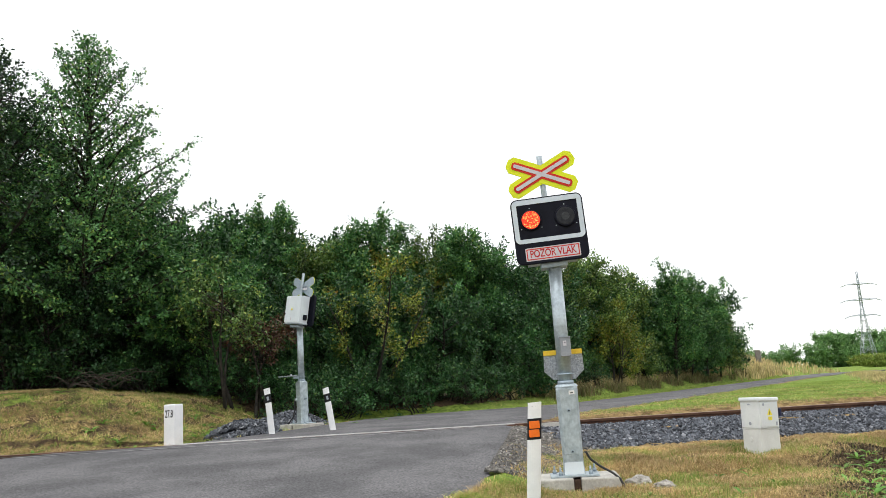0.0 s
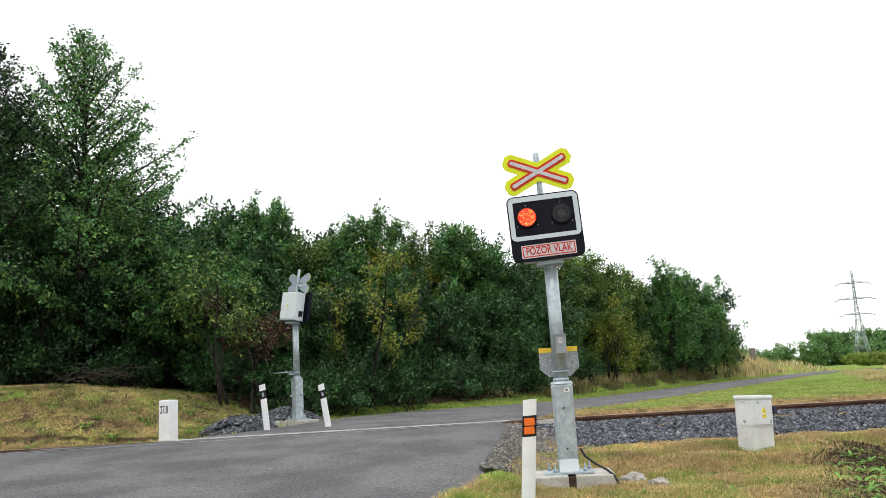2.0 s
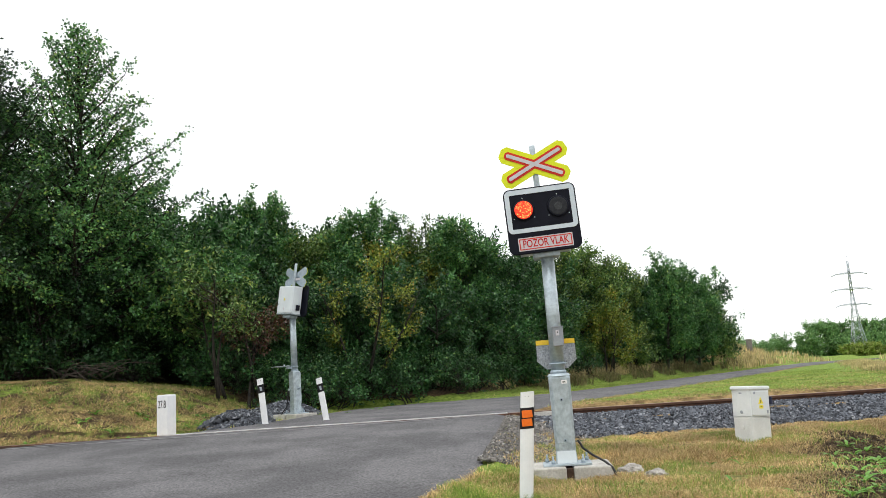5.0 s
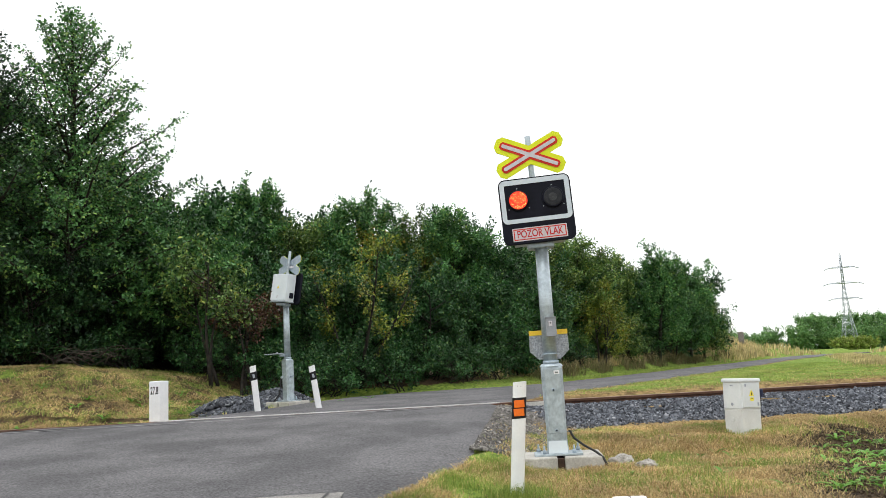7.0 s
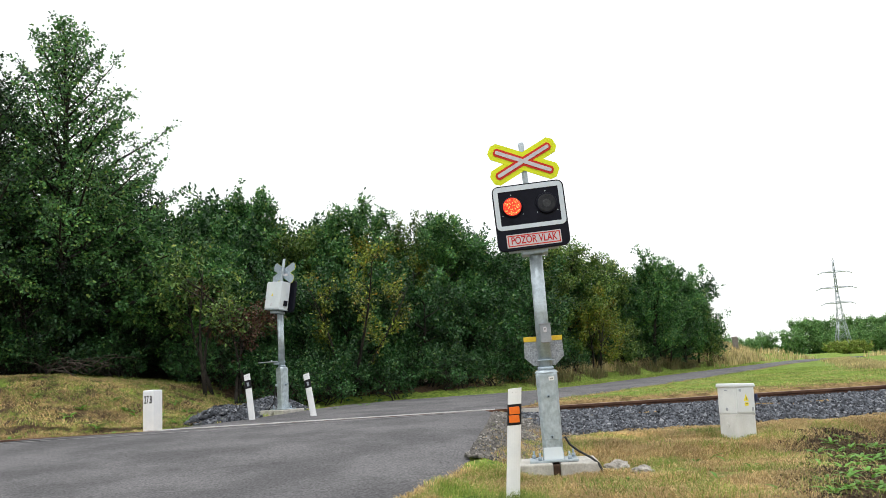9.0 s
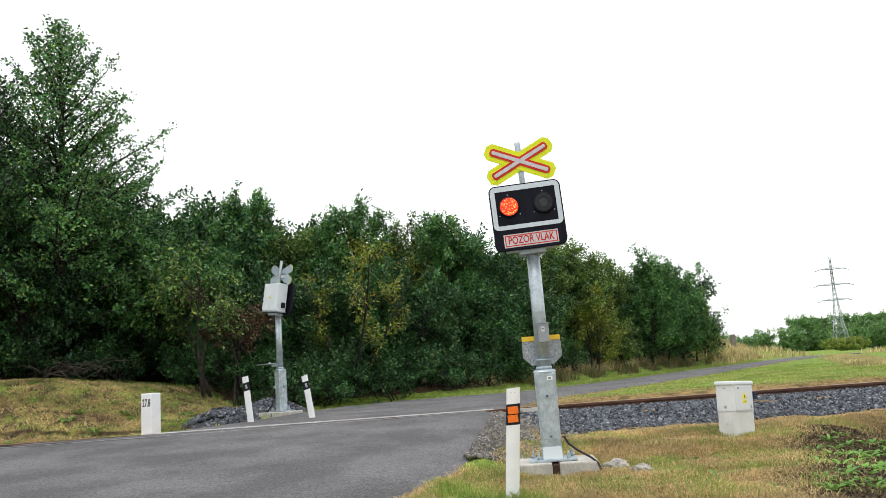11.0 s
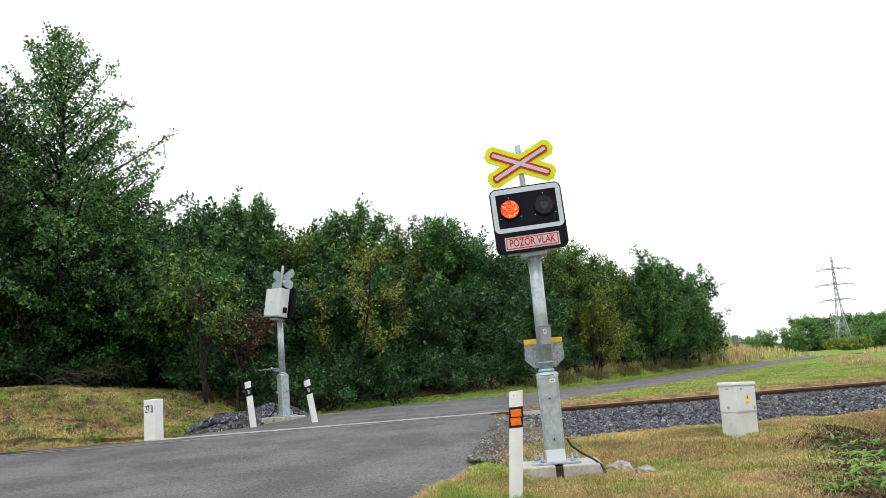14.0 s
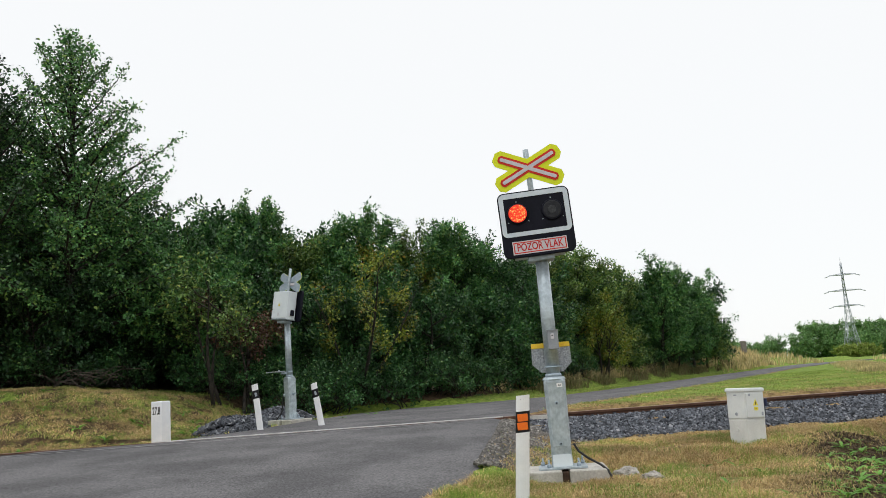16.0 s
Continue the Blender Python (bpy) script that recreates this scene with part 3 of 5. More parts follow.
def pebbles(name, spots, size, label, category, seed, material=STONE_BITS):
    """Broken stones as one mesh: each a squashed, jagged block on its spot."""
    rng = np.random.default_rng(seed)
    n = len(spots)
    base = np.array([(-1, -1, -1), (1, -1, -1), (1, 1, -1), (-1, 1, -1), (-1, -1, 1), (1, -1, 1), (1, 1, 1), (-1, 1, 1)], float)
    tri = np.array([(0, 2, 1), (0, 3, 2), (4, 5, 6), (4, 6, 7), (0, 1, 5), (0, 5, 4), (1, 2, 6), (1, 6, 5), (2, 3, 7), (2, 7, 6), (3, 0, 4), (3, 4, 7)])
    co = np.repeat(base[None], n, 0) + rng.uniform(-0.55, 0.55, (n, 8, 3))
    co *= (rng.uniform(0.5, 1.15, (n, 1, 3)) * rng.uniform(size * 0.55, size * 1.1, (n, 1, 1)) * 0.5)
    q = rng.normal(size=(n, 4))
    q /= np.linalg.norm(q, axis=1, keepdims=True)
    w, x, y, z = q.T
    rot = np.stack([np.stack([1 - 2 * (y * y + z * z), 2 * (x * y - z * w), 2 * (x * z + y * w)], -1), np.stack([2 * (x * y + z * w), 1 - 2 * (x * x + z * z), 2 * (y * z - x * w)], -1), np.stack([2 * (x * z - y * w), 2 * (y * z + x * w), 1 - 2 * (x * x + y * y)], -1)], 1)
    co = np.einsum("nij,nkj->nki", rot, co) + np.asarray(spots)[:, None, :]
    faces = (tri[None] + 8 * np.arange(n)[:, None, None]).reshape(-1, 3)
    return tagged(sheet(name, co.reshape(-1, 3), faces, material), label, category, kind="stuff")


def build_ballast():
    rng = np.random.default_rng(3)
    pts = []
    for lo, hi, n in ((0.95, 5, 24000), (5, 10, 24000), (10, 22, 11000), (22, 60, 3000), (-16, -7.3, 2500)):
        x = rng.uniform(lo, hi, n)
        d = rng.uniform(-2.2, 2.5, n) ** 1
        d = np.where(rng.random(n) < 0.75, rng.uniform(-2.15, 0.05, n), d)
        edge = -1.75 + 0.45 * np.array([noise.noise((v * 0.9, 2, 2)) for v in x]) + 0.5 * step(2.2, 1.0, x)
        keep = (d > edge) | (rng.random(n) < 0.10)
        x, d = x[keep], d[keep]
        z = np.interp(d, [-2.2, -1.7, -0.55, -0.1, 0.2, 1.3, 1.7, 2.5], [-0.36, -0.32, -0.115, -0.095, -0.10, -0.17, -0.18, -0.22])
        y = rail_y(x) + d
        clear = x > right_edge(y) + 0.1
        clear |= x < -7.3
        z = z + rng.uniform(-0.025, 0.02, len(z))
        pts.append(np.column_stack([x, y, z])[clear])
    pebbles("ballast", np.concatenate(pts), 0.047, "grey crushed stone ballast beside the rail", "ballast", 5)
    xs = np.linspace(1.0, 60, 140)
    ds = np.array([-2.0, -1.6, -1.1, -0.55, -0.08, 0.2, 1.3, 1.7, 2.4])
    zs = np.array([-0.45, -0.37, -0.25, -0.13, -0.11, -0.12, -0.18, -0.19, -0.27])
    for lo, hi in ((1.0, 60), (-40, -7.25)):
        xs = np.linspace(lo, hi, 140)
        v = [(x, float(rail_y(x)) + d, z + 0.03 * noise.noise((x * 2, d * 2, 1))) for x in xs for d, z in zip(ds, zs)]
        k = len(ds)
        f = [(i * k + j, i * k + j + k, i * k + j + k + 1, i * k + j + 1) for i in range(len(xs) - 1) for j in range(k - 1)]
        tagged(sheet("ballast_bed", v, f, BALLAST_BED, smooth=True), "bed of packed grey crushed stone", "ballast", kind="structure")
    # loose grit at the road's edge
    n = 11000
    y = rng.uniform(8.9, 13.0, n)
    x = right_edge(y) + rng.exponential(0.42, n) - 0.03
    keep = x < right_edge(y) + 0.5 + 0.35 * (y - 8.9)
    x, y = x[keep], y[keep]
    pebbles("roadside_grit", np.column_stack([x, y, land(x, y) + 0.008]), 0.034, "loose grey-brown stones along the asphalt edge", "gravel", 6, GRIT)
    # crumbled earth on the ditch bank
    n = 9000
    x, y = rng.uniform(3.0, 7.5, n), rng.uniform(6.5, 11.0, n)
    keep = bare_and_shade(x, y) > rng.uniform(0.6, 1.0, n)
    x, y = x[keep], y[keep]
    pebbles("soil_clods", np.column_stack([x, y, land(x, y) + relief(x, y)]), 0.03, "crumbled dark brown earth on the ditch bank", "soil", 7, CLODS)


BALLAST_BED = surface("ballast_bed", (0.05, 0.055, 0.065), (0.13, 0.135, 0.145), scale=22, fine=45, rough=0.95, bump=1.0, grain=0.5, place="World")
build_ballast()


def build_heaps():
    """Two low heaps of crushed stone beside the far signal."""
    rng = np.random.default_rng(8)
    for cx, cy, rx, ry, h, n in ((-4.25, 16.3, 0.75, 0.8, 0.30, 4500), (-4.0, 19.7, 0.95, 0.9, 0.36, 5000)):
        a, r = rng.uniform(0, math.tau, n), np.sqrt(rng.random(n))
        x, y = cx + rx * r * np.cos(a), cy + ry * r * np.sin(a)
        g = np.minimum(land(x, y), 0.22)
        z = g + h * (1 - r ** 1.5) + rng.uniform(-0.03, 0.02, n)
        ob = pebbles("gravel_heap", np.column_stack([x, y, z]), 0.062, "low heap of dark grey crushed stone on the grass", "gravel", int(rng.integers(99)))
        k = 20
        verts = [(cx, cy, float(min(land(cx, cy), 0.22)) + h - 0.08)]
        for ring_ in (0.3, 0.6, 0.85):
            verts += [(cx + rx * ring_ * math.cos(i * math.tau / k), cy + ry * ring_ * math.sin(i * math.tau / k), float(min(land(cx, cy), 0.22)) + h * (1 - ring_ ** 1.5) - 0.08) for i in range(k)]
        faces = [(0, 1 + i, 1 + (i + 1) % k) for i in range(k)]
        for s in range(2):
            o = 1 + s * k
            for i in range(k):
                p, q, r_, t_ = o + i, o + (i + 1) % k, o + k + (i + 1) % k, o + k + i
                faces += [(p, t_, r_), (p, r_, q)]
        core = sheet("core", verts, faces, BALLAST_BED, ob)
        ob["category"] = "gravel heap"


build_heaps()
# ---------- things at the crossing ----------


def hexed(length, width, turn):
    """The outline of one arm of the crossing sign: a bar with pointed corners, turned in its plane."""
    h, w, c = length / 2, width / 2, width * 0.26
    pts = [(-h, -w + c), (-h + c, -w), (h - c, -w), (h, -w + c), (h, w - c), (h - c, w), (-h + c, w), (-h, w - c)]
    a = radians(turn)
    return [(x * math.cos(a) - z * math.sin(a), x * math.sin(a) + z * math.cos(a)) for x, z in pts]


def crossing_signal(m, folded, label, head, askew, shift, sign, pitch=0.0):
    """A level crossing warning signal: plate, column, pole, signal board with two lamps, case behind it and crossing sign on top."""
    s = thing("crossing_signal", m, label, "crossing signal", "warning signals of the crossing")
    part("base_plate", box((0.52, 0.34, 0.022), (0, 0, 0.011), bevel=0.004), ZINC, s)
    for x in (-0.21, -0.15, 0.17, 0.225):
        bolt = rod((x, -0.11 if x in (-0.15, 0.17) else 0.10, 0.02), (x, -0.11 if x in (-0.15, 0.17) else 0.10, 0.105), 0.011, sides=8)
        rod((x, -0.11 if x in (-0.15, 0.17) else 0.10, 0.022), (x, -0.11 if x in (-0.15, 0.17) else 0.10, 0.06), 0.024, sides=6, bm=bolt)
        part("anchor_bolt", bolt, ZINC_DULL, s)
    # the hollow column, wider towards its top and flared at its foot
    col = bmesh.new()
    rings = []
    for z, w, d in ((0.022, 0.235, 0.235), (0.10, 0.222, 0.215), (0.16, 0.215, 0.205), (0.93, 0.235, 0.225), (0.955, 0.225, 0.215)):
        c = 0.035
        line = [(-w / 2 + c, -d / 2), (w / 2 - c, -d / 2), (w / 2, -d / 2 + c), (w / 2, d / 2 - c), (w / 2 - c, d / 2), (-w / 2 + c, d / 2), (-w / 2, d / 2 - c), (-w / 2, -d / 2 + c)]
        rings.append([col.verts.new((x, y, z)) for x, y in line])
    for a, b in zip(rings, rings[1:]):
        for i in range(8):
            col.faces.new((a[i], a[(i + 1) % 8], b[(i + 1) % 8], b[i]))
    col.faces.new(rings[-1])
    col.faces.new(rings[0][::-1])
    column = part("column", col, ZINC, s)
    part("column_cap", rod((0, 0, 0.953), (0, 0, 0.985), 0.135, 0.105, 24, bevel=0.008), ZINC, column)
    arch = [(-0.088, 0.0), (0.088, 0.0), (0.088, 0.50)] + [(0.088 * math.cos(radians(a)), 0.50 + 0.035 * math.sin(radians(a))) for a in range(15, 180, 15)] + [(-0.088, 0.50)]
    part("access_cover", plate(arch, 0.012, (0, -0.1135, 0.235), Euler((radians(-0.7), 0, 0)).to_matrix(), 0.003), ZINC, column, "galvanised cover with two screws")
    for z in (0.265, 0.70):
        scr = rod((0.0, -0.112, z), (0.0, -0.135, z), 0.019, sides=12, bevel=0.003)
        screw = part("screw", scr, ZINC_DULL, column)
        part("screw_socket", rod((0.0, -0.134, z), (0.0, -0.1365, z), 0.009, sides=6), BLACK, screw)
    part("foot_sheet", plate([(-0.105, 0), (0.105, 0), (0.098, 0.13), (-0.098, 0.13)], 0.004, (0, -0.124, 0.024), Euler((radians(-6), 0, 0)).to_matrix()), BOX_WHITE, column, "pale bright sheet at the column's foot")
    tag = part("number_plate", plate(rounded(0.062, 0.042, 0.004, n=2), 0.003, (0.048, -0.118, 0.89)), WHITE_POST, column, "small white number plate")
    for i, (x, w) in enumerate(((0.034, 0.006), (0.044, 0.009), (0.056, 0.009))):
        part("mark", plate(rounded(w, 0.016, 0.001, n=1), 0.001, (x, -0.1195, 0.889)), BLACK_FOIL, tag)
    pole = part("pole", rod((0, 0, 0.95), (0, 0, 2.40), 0.077, 0.073, 28), ZINC, s)
    part("pole_clamp", rod((0, 0, 1.085), (0, 0, 1.10), 0.094, sides=28, bevel=0.004), ZINC_DULL, pole)
    part("pole_clamp", rod((0, 0, 0.985), (0, 0, 1.02), 0.090, 0.088, 28), ZINC_DULL, pole)
    # switch box on the pole
    if folded:
        jb = part("switch_box", box((0.115, 0.09, 0.205), (0.03, -0.115, 1.385), bevel=0.006), BOX_GREY, s, "small grey switch box")
        part("box_lid", box((0.125, 0.10, 0.012), (0.03, -0.117, 1.492), bevel=0.003), BOX_GREY, jb)
        part("lock_plate", box((0.036, 0.006, 0.058), (0.024, -0.162, 1.425), bevel=0.002), PALE, jb)
        part("lock_hole", rod((0.024, -0.164, 1.432), (0.024, -0.167, 1.432), 0.008, sides=8), BLACK, jb)
    # folding step
    wing = [(-0.215, 0.15), (0.215, 0.15), (0.222, -0.07), (0.12, -0.165), (0.09, -0.165), (-0.09, -0.165), (-0.12, -0.165), (-0.222, -0.07)]
    if folded:
        st = part("folding_step", plate(wing, 0.02, (0.0, 0.10, 1.20), bevel=0.002), CHEQUER, s, "folded-up chequer plate step with a yellow edge")
        part("step_edge", box((0.434, 0.03, 0.055), (0.0, 0.108, 1.337), bevel=0.003), YELLOW_PAINT, st, "yellow painted edge")
        for x in (-1, 1):
            part("step_brace", box((0.014, 0.05, 0.30), (x * 0.14, 0.14, 1.20), bevel=0.003), ZINC_DULL, st)
    else:
        flat = [(x, -z) for x, z in wing]
        st = part("folding_step", plate(flat, 0.02, (0.10, 0.29, 1.10), Euler((radians(90), 0, radians(0))).to_matrix(), 0.002), CHEQUER, s, "folded-down chequer plate step")
        part("step_bracket", box((0.03, 0.2, 0.05), (0.0, 0.14, 1.07), bevel=0.004), ZINC_DULL, st)
        part("step_latch", rod((0.0, 0.30, 1.10), (0.0, 0.30, 1.15), 0.016, sides=10), ZINC, st)
        cable = part("cable", tube([(0.06, 0.11, 0.56), (0.07, 0.155, 0.53), (0.085, 0.16, 0.36), (0.12, 0.17, 0.18), (0.24, 0.22, 0.03), (0.30, 0.24, -0.05)], 0.013, 8), RUBBER, s, "black cable")
        part("cable_gland", rod((0.06, 0.095, 0.56), (0.06, 0.15, 0.56), 0.03, sides=12), ZINC, column)
        hook = part("lock_bar", tube([(-0.11, 0.0, 0.58), (-0.20, 0.02, 0.58), (-0.24, 0.02, 0.60)], 0.012, 6), ZINC_DULL, s)
        part("lock_knob", box((0.05, 0.05, 0.05), (-0.13, 0.0, 0.57), bevel=0.008), ZINC_DULL, hook)
    # the head, set a little askew
    H = pose(shift, 0, head, pitch, askew, 0)
    hung = []
    board = part("signal_board", plate(rounded(0.815, 0.755, 0.075), 0.055, (0, -0.17, 0), bevel=0.006), BLACK, s, "black signal board with a white reflective band")
    hung.append(board)
    hung.append(part("white_band", ring(rounded(0.785, 0.500, 0.058, 0, 0.112), rounded(0.680, 0.395, 0.006, 0, 0.108), 0.006, (0, -0.1745, 0)), FRAME_WHITE, s))
    panel = part("warning_plate", plate(rounded(0.612, 0.150, 0.006, 0.005, -0.27, 2), 0.004, (0, -0.1738, 0)), PALE, s, "white plate with red border and red letters")
    hung.append(panel)
    part("red_border", ring(rounded(0.588, 0.126, 0.004, 0.005, -0.27, 2), rounded(0.566, 0.104, 0.003, 0.005, -0.27, 2), 0.003, (0, -0.1758, 0)), RED, panel)
    lettering("red_letters", "POZOR VLAK", 0.118, pose(0.005, -0.1752, -0.27), RED_DARK, panel, width=0.515)
    for x in (-0.195, 0.195):
        housing = part("lamp_housing", rod((x, -0.16, 0.118), (x, -0.205, 0.118), 0.125, 0.116, 36, bevel=0.006), BLACK, s, "black lamp ring")
        hung.append(housing)
        part("lens", rod((x, -0.200, 0.118), (x, -0.209, 0.118), 0.106, 0.098, 36, bevel=0.004), LENS, housing, "unlit dark signal lens")
        part("lens_centre", rod((x, -0.2095, 0.115), (x, -0.2105, 0.115), 0.045, 0.043, 24), LENS_MID, housing)
        for dx, dz in ((0.0, 0.142), (0.115, -0.09), (-0.115, -0.09)):
            part("screw", rod((x + dx, -0.169, 0.118 + dz), (x + dx, -0.176, 0.118 + dz), 0.006, sides=8), ZINC, housing)
    case = part("case", box((0.56, 0.24, 0.66), (0, 0.055, -0.01), bevel=0.008), BOX_WHITE, s, "white steel equipment case")
    hung.append(case)
    door = part("case_door", box((0.545, 0.022, 0.625), (0, 0.185, -0.005), bevel=0.005), BOX_WHITE, case)
    part("warning_triangle", plate([(-0.035, -0.03), (0.035, -0.03), (0.0, 0.035)], 0.003, (0.02, 0.201, 0.0)), SIGN_YELLOW, door)
    part("door_sticker", plate(rounded(0.03, 0.075, 0.004, n=2), 0.003, (0.02, 0.201, -0.23)), PALE, door)
    part("door_lock", rod((0.255, 0.195, -0.11), (0.255, 0.204, -0.11), 0.012, sides=10), RUST, door)
    part("case_lip", box((0.58, 0.27, 0.025), (0, 0.06, -0.345), bevel=0.005), ZINC, case)
    part("case_gland", box((0.05, 0.09, 0.13), (-0.305, 0.04, -0.19), bevel=0.01), BLACK, case)
    part("saddle", box((0.30, 0.22, 0.06), (0, 0.0, -0.40), bevel=0.012), ZINC_DULL, case)
    mast = part("mast", rod((0, 0.0, 0.30), (0, 0.0, 0.90), 0.033, sides=16, bevel=0.004), ZINC, s)
    hung.append(mast)
    Z = sign
    arms = []
    for k, turn in enumerate((25.5, -25.5)):
        y = -0.052 - 0.003 * k
        arm = part("sign_arm", plate(hexed(0.845, 0.20, turn), 0.012, (0, y, Z)), YELLOW, s, "fluorescent yellow arm of the crossing sign")
        hung.append(arm)
        part("red_bar", plate(hexed(0.73, 0.094, turn), 0.003, (0, -0.059 - 0.0025 * k, Z)), RED, arm)
        part("white_bar", plate(hexed(0.685, 0.042, turn), 0.003, (0, -0.0655, Z) if k else (0, -0.0648, Z)), PALE, arm)
        part("arm_back", plate(hexed(0.845, 0.20, turn), 0.002, (0, y + 0.0125, Z)), ZINC_DULL, arm, "grey metal back")
    part("sign_bracket", box((0.26, 0.03, 0.035), (0, -0.02, Z + 0.02), bevel=0.003), ZINC_DULL, arms[0] if arms else mast)
    part("sign_bracket", box((0.14, 0.03, 0.05), (-0.10, -0.02, Z - 0.05), bevel=0.003), PALE, mast)
    for ob in hung:
        ob.matrix_basis = H
    return s, H


NEAR_SIGNAL, HEAD = crossing_signal(pose(1.283, 8.85, -0.311, 0, -0.7, -6), True, "crossing signal with yellow sign and flashing red lamps", 2.715, -2.3, -0.022, 0.665)
FAR_SIGNAL, _ = crossing_signal(pose(-3.52, 18.8, 0.056, 0, 0.6, 139), False, "crossing signal seen from behind its white case", 2.67, -5.8, 0.0, 0.565, 6.6)


def lit_lamp():
    """The glowing diodes, which change over from one lens to the other."""
    rng = np.random.default_rng(2)
    b = bmesh.new()
    p = 0.0165
    for i in range(-7, 8):
        for j in range(-8, 9):
            x, z = p * (j + 0.5 * (i % 2)), p * 0.87 * i
            if x * x + z * z < 0.098 ** 2:
                r = 0.0072 * rng.uniform(0.7, 1.15)
                a0 = rng.uniform(0, 1)
                ring_ = [b.verts.new((x + r * math.cos(a0 + k * math.tau / 6), -0.004, z + r * math.sin(a0 + k * math.tau / 6))) for k in range(6)]
                top = b.verts.new((x, -0.008, z))
                for k in range(6):
                    b.faces.new((ring_[k], ring_[(k + 1) % 6], top))
    bmesh.ops.recalc_face_normals(b, faces=b.faces)
    lamp = part("lit_lamp", b, GLOW, NEAR_SIGNAL, "glowing red diodes")
    part("lit_lens", rod((0, 0.0, 0), (0, -0.004, 0), 0.104, 0.102, 36), GLOW_BACK, lamp)
    return lamp


LIT = lit_lamp()


def foundation(m, label):
    f = thing("foundation", m, label, "foundation", "signal foundations")
    part("concrete_block", box((0.37, 0.62, 0.34), (-0.205, 0.0, -0.17), bevel=0.015), CONCRETE, f)
    part("concrete_block", box((0.41, 0.62, 0.34), (0.265, 0.0, -0.17), bevel=0.015), CONCRETE, f)
    part("tie_bar", box((0.07, 0.50, 0.30), (0.02, 0.0, -0.17), bevel=0.004), RUST, f, "rusty steel between the blocks")


foundation(pose(1.285, 8.88, -0.313, 0, 0, -6), "two pale concrete foundation blocks in the grass")
foundation(pose(-3.52, 18.8, 0.054, 0, 0, 139), "two pale concrete foundation blocks by the gravel")

ground_cable = thing("ground_cable", pose(0, 0, 0), "black cable running from the signal down into the grass", "cable")
part("sheath", tube([(1.42, 8.82, -0.06), (1.46, 8.78, -0.14), (1.55, 8.74, -0.215), (1.65, 8.60, -0.275), (1.71, 8.53, -0.33), (1.75, 8.49, -0.43), (1.765, 8.47, -0.54)], 0.013, 8), RUBBER, ground_cable)


def delineator(m, orange, label, height=0.95):
    """A roadside marker post: a rounded hollow section with a slanted top, a black band and reflectors."""
    d = thing("marker_post", m, label, "marker post", "roadside marker posts")
    b = bmesh.new()
    line = [(0.06 * math.cos(radians(a)), -0.032 * math.sin(radians(a))) for a in range(0, 181, 20)] + [(-0.055, 0.028), (0.055, 0.028)]
    lo = [b.verts.new((x, y, -0.15)) for x, y in line]
    hi = [b.verts.new((x, y, height + (0.009 * x / 0.06) - (0.02 if y > 0 else 0))) for x, y in line]
    n = len(line)
    for i in range(n):
        b.faces.new((lo[i], lo[(i + 1) % n], hi[(i + 1) % n], hi[i]))
    b.faces.new(hi)
    b.faces.new(lo[::-1])
    bmesh.ops.recalc_face_normals(b, faces=b.faces)
    part("post", b, WHITE_POST, d)
    z0, z1 = (height - 0.315, height - 0.145) if orange else (height - 0.27, height - 0.125)
    band = bmesh.new()
    lo = [band.verts.new((x * 1.04, y * 1.06, z0 - 0.006 + 0.13 * x)) for x, y in line]
    hi = [band.verts.new((x * 1.04, y * 1.06, z1 + 0.006 + 0.13 * x)) for x, y in line]
    for i in range(n):
        band.faces.new((lo[i], lo[(i + 1) % n], hi[(i + 1) % n], hi[i]))
    bmesh.ops.recalc_face_normals(band, faces=band.faces)
    bd = part("black_band", band, BLACK_FOIL, d, "black band")
    tilt = Euler((0, radians(-7), 0)).to_matrix()
    if orange:
        for z in ((z0 + z1) / 2 - 0.037, (z0 + z1) / 2 + 0.037):
            part("reflector", plate(rounded(0.092, 0.064, 0.004, n=2), 0.012, (0, -0.040, z), tilt, 0.002), ORANGE, bd, "orange reflector")
    else:
        part("reflector", plate(rounded(0.04, 0.075, 0.004, n=2), 0.012, (0.0, -0.040, (z0 + z1) / 2), tilt, 0.002), SILVER, bd, "silver reflector")
    for x in (-0.02, 0.012):
        part("pin_hole", rod((x, -0.0335, height - 0.04), (x, -0.030, height - 0.04), 0.003, sides=6), BLACK_FOIL, d)
    return d


delineator(pose(0.652, 7.1, -0.36, 0, 4.9, -6), True, "white marker post with orange reflectors in the grass", 0.905)
delineator(pose(-3.50, 15.5, -0.01, 0, -5.6, 12), False, "leaning white marker post with black band by the gravel", 0.90)
delineator(pose(-2.36, 15.7, 0.06, 0, -8.5, 10), False, "tilted white marker post with black band by the road", 0.78)


def hectometre_stone(m):
    s = thing("kilometre_stone", m, "white painted concrete kilometre stone with black figures", "marker stone")
    b = box((0.245, 0.245, 0.98), (0, 0, 0.27), bevel=0.018)
    part("stone", b, WHITE_STONE, s)
    cap = bmesh.new()
    r = [cap.verts.new((x * 0.112, y * 0.112, 0.755)) for x, y in ((-1, -1), (1, -1), (1, 1), (-1, 1))]
    t = cap.verts.new((0, 0, 0.766))
    for i in range(4):
        cap.faces.new((r[i], r[(i + 1) % 4], t))
    bmesh.ops.recalc_face_normals(cap, faces=cap.faces)
    part("stone_top", cap, WHITE_STONE, s)
    lettering("figures", "27.8", 0.19, pose(0.0, -0.1235, 0.585), BLACK_FOIL, s, width=0.17, label="black figures")


hectometre_stone(pose(-5.10, 14.62, -0.07, 0, 0, -20))


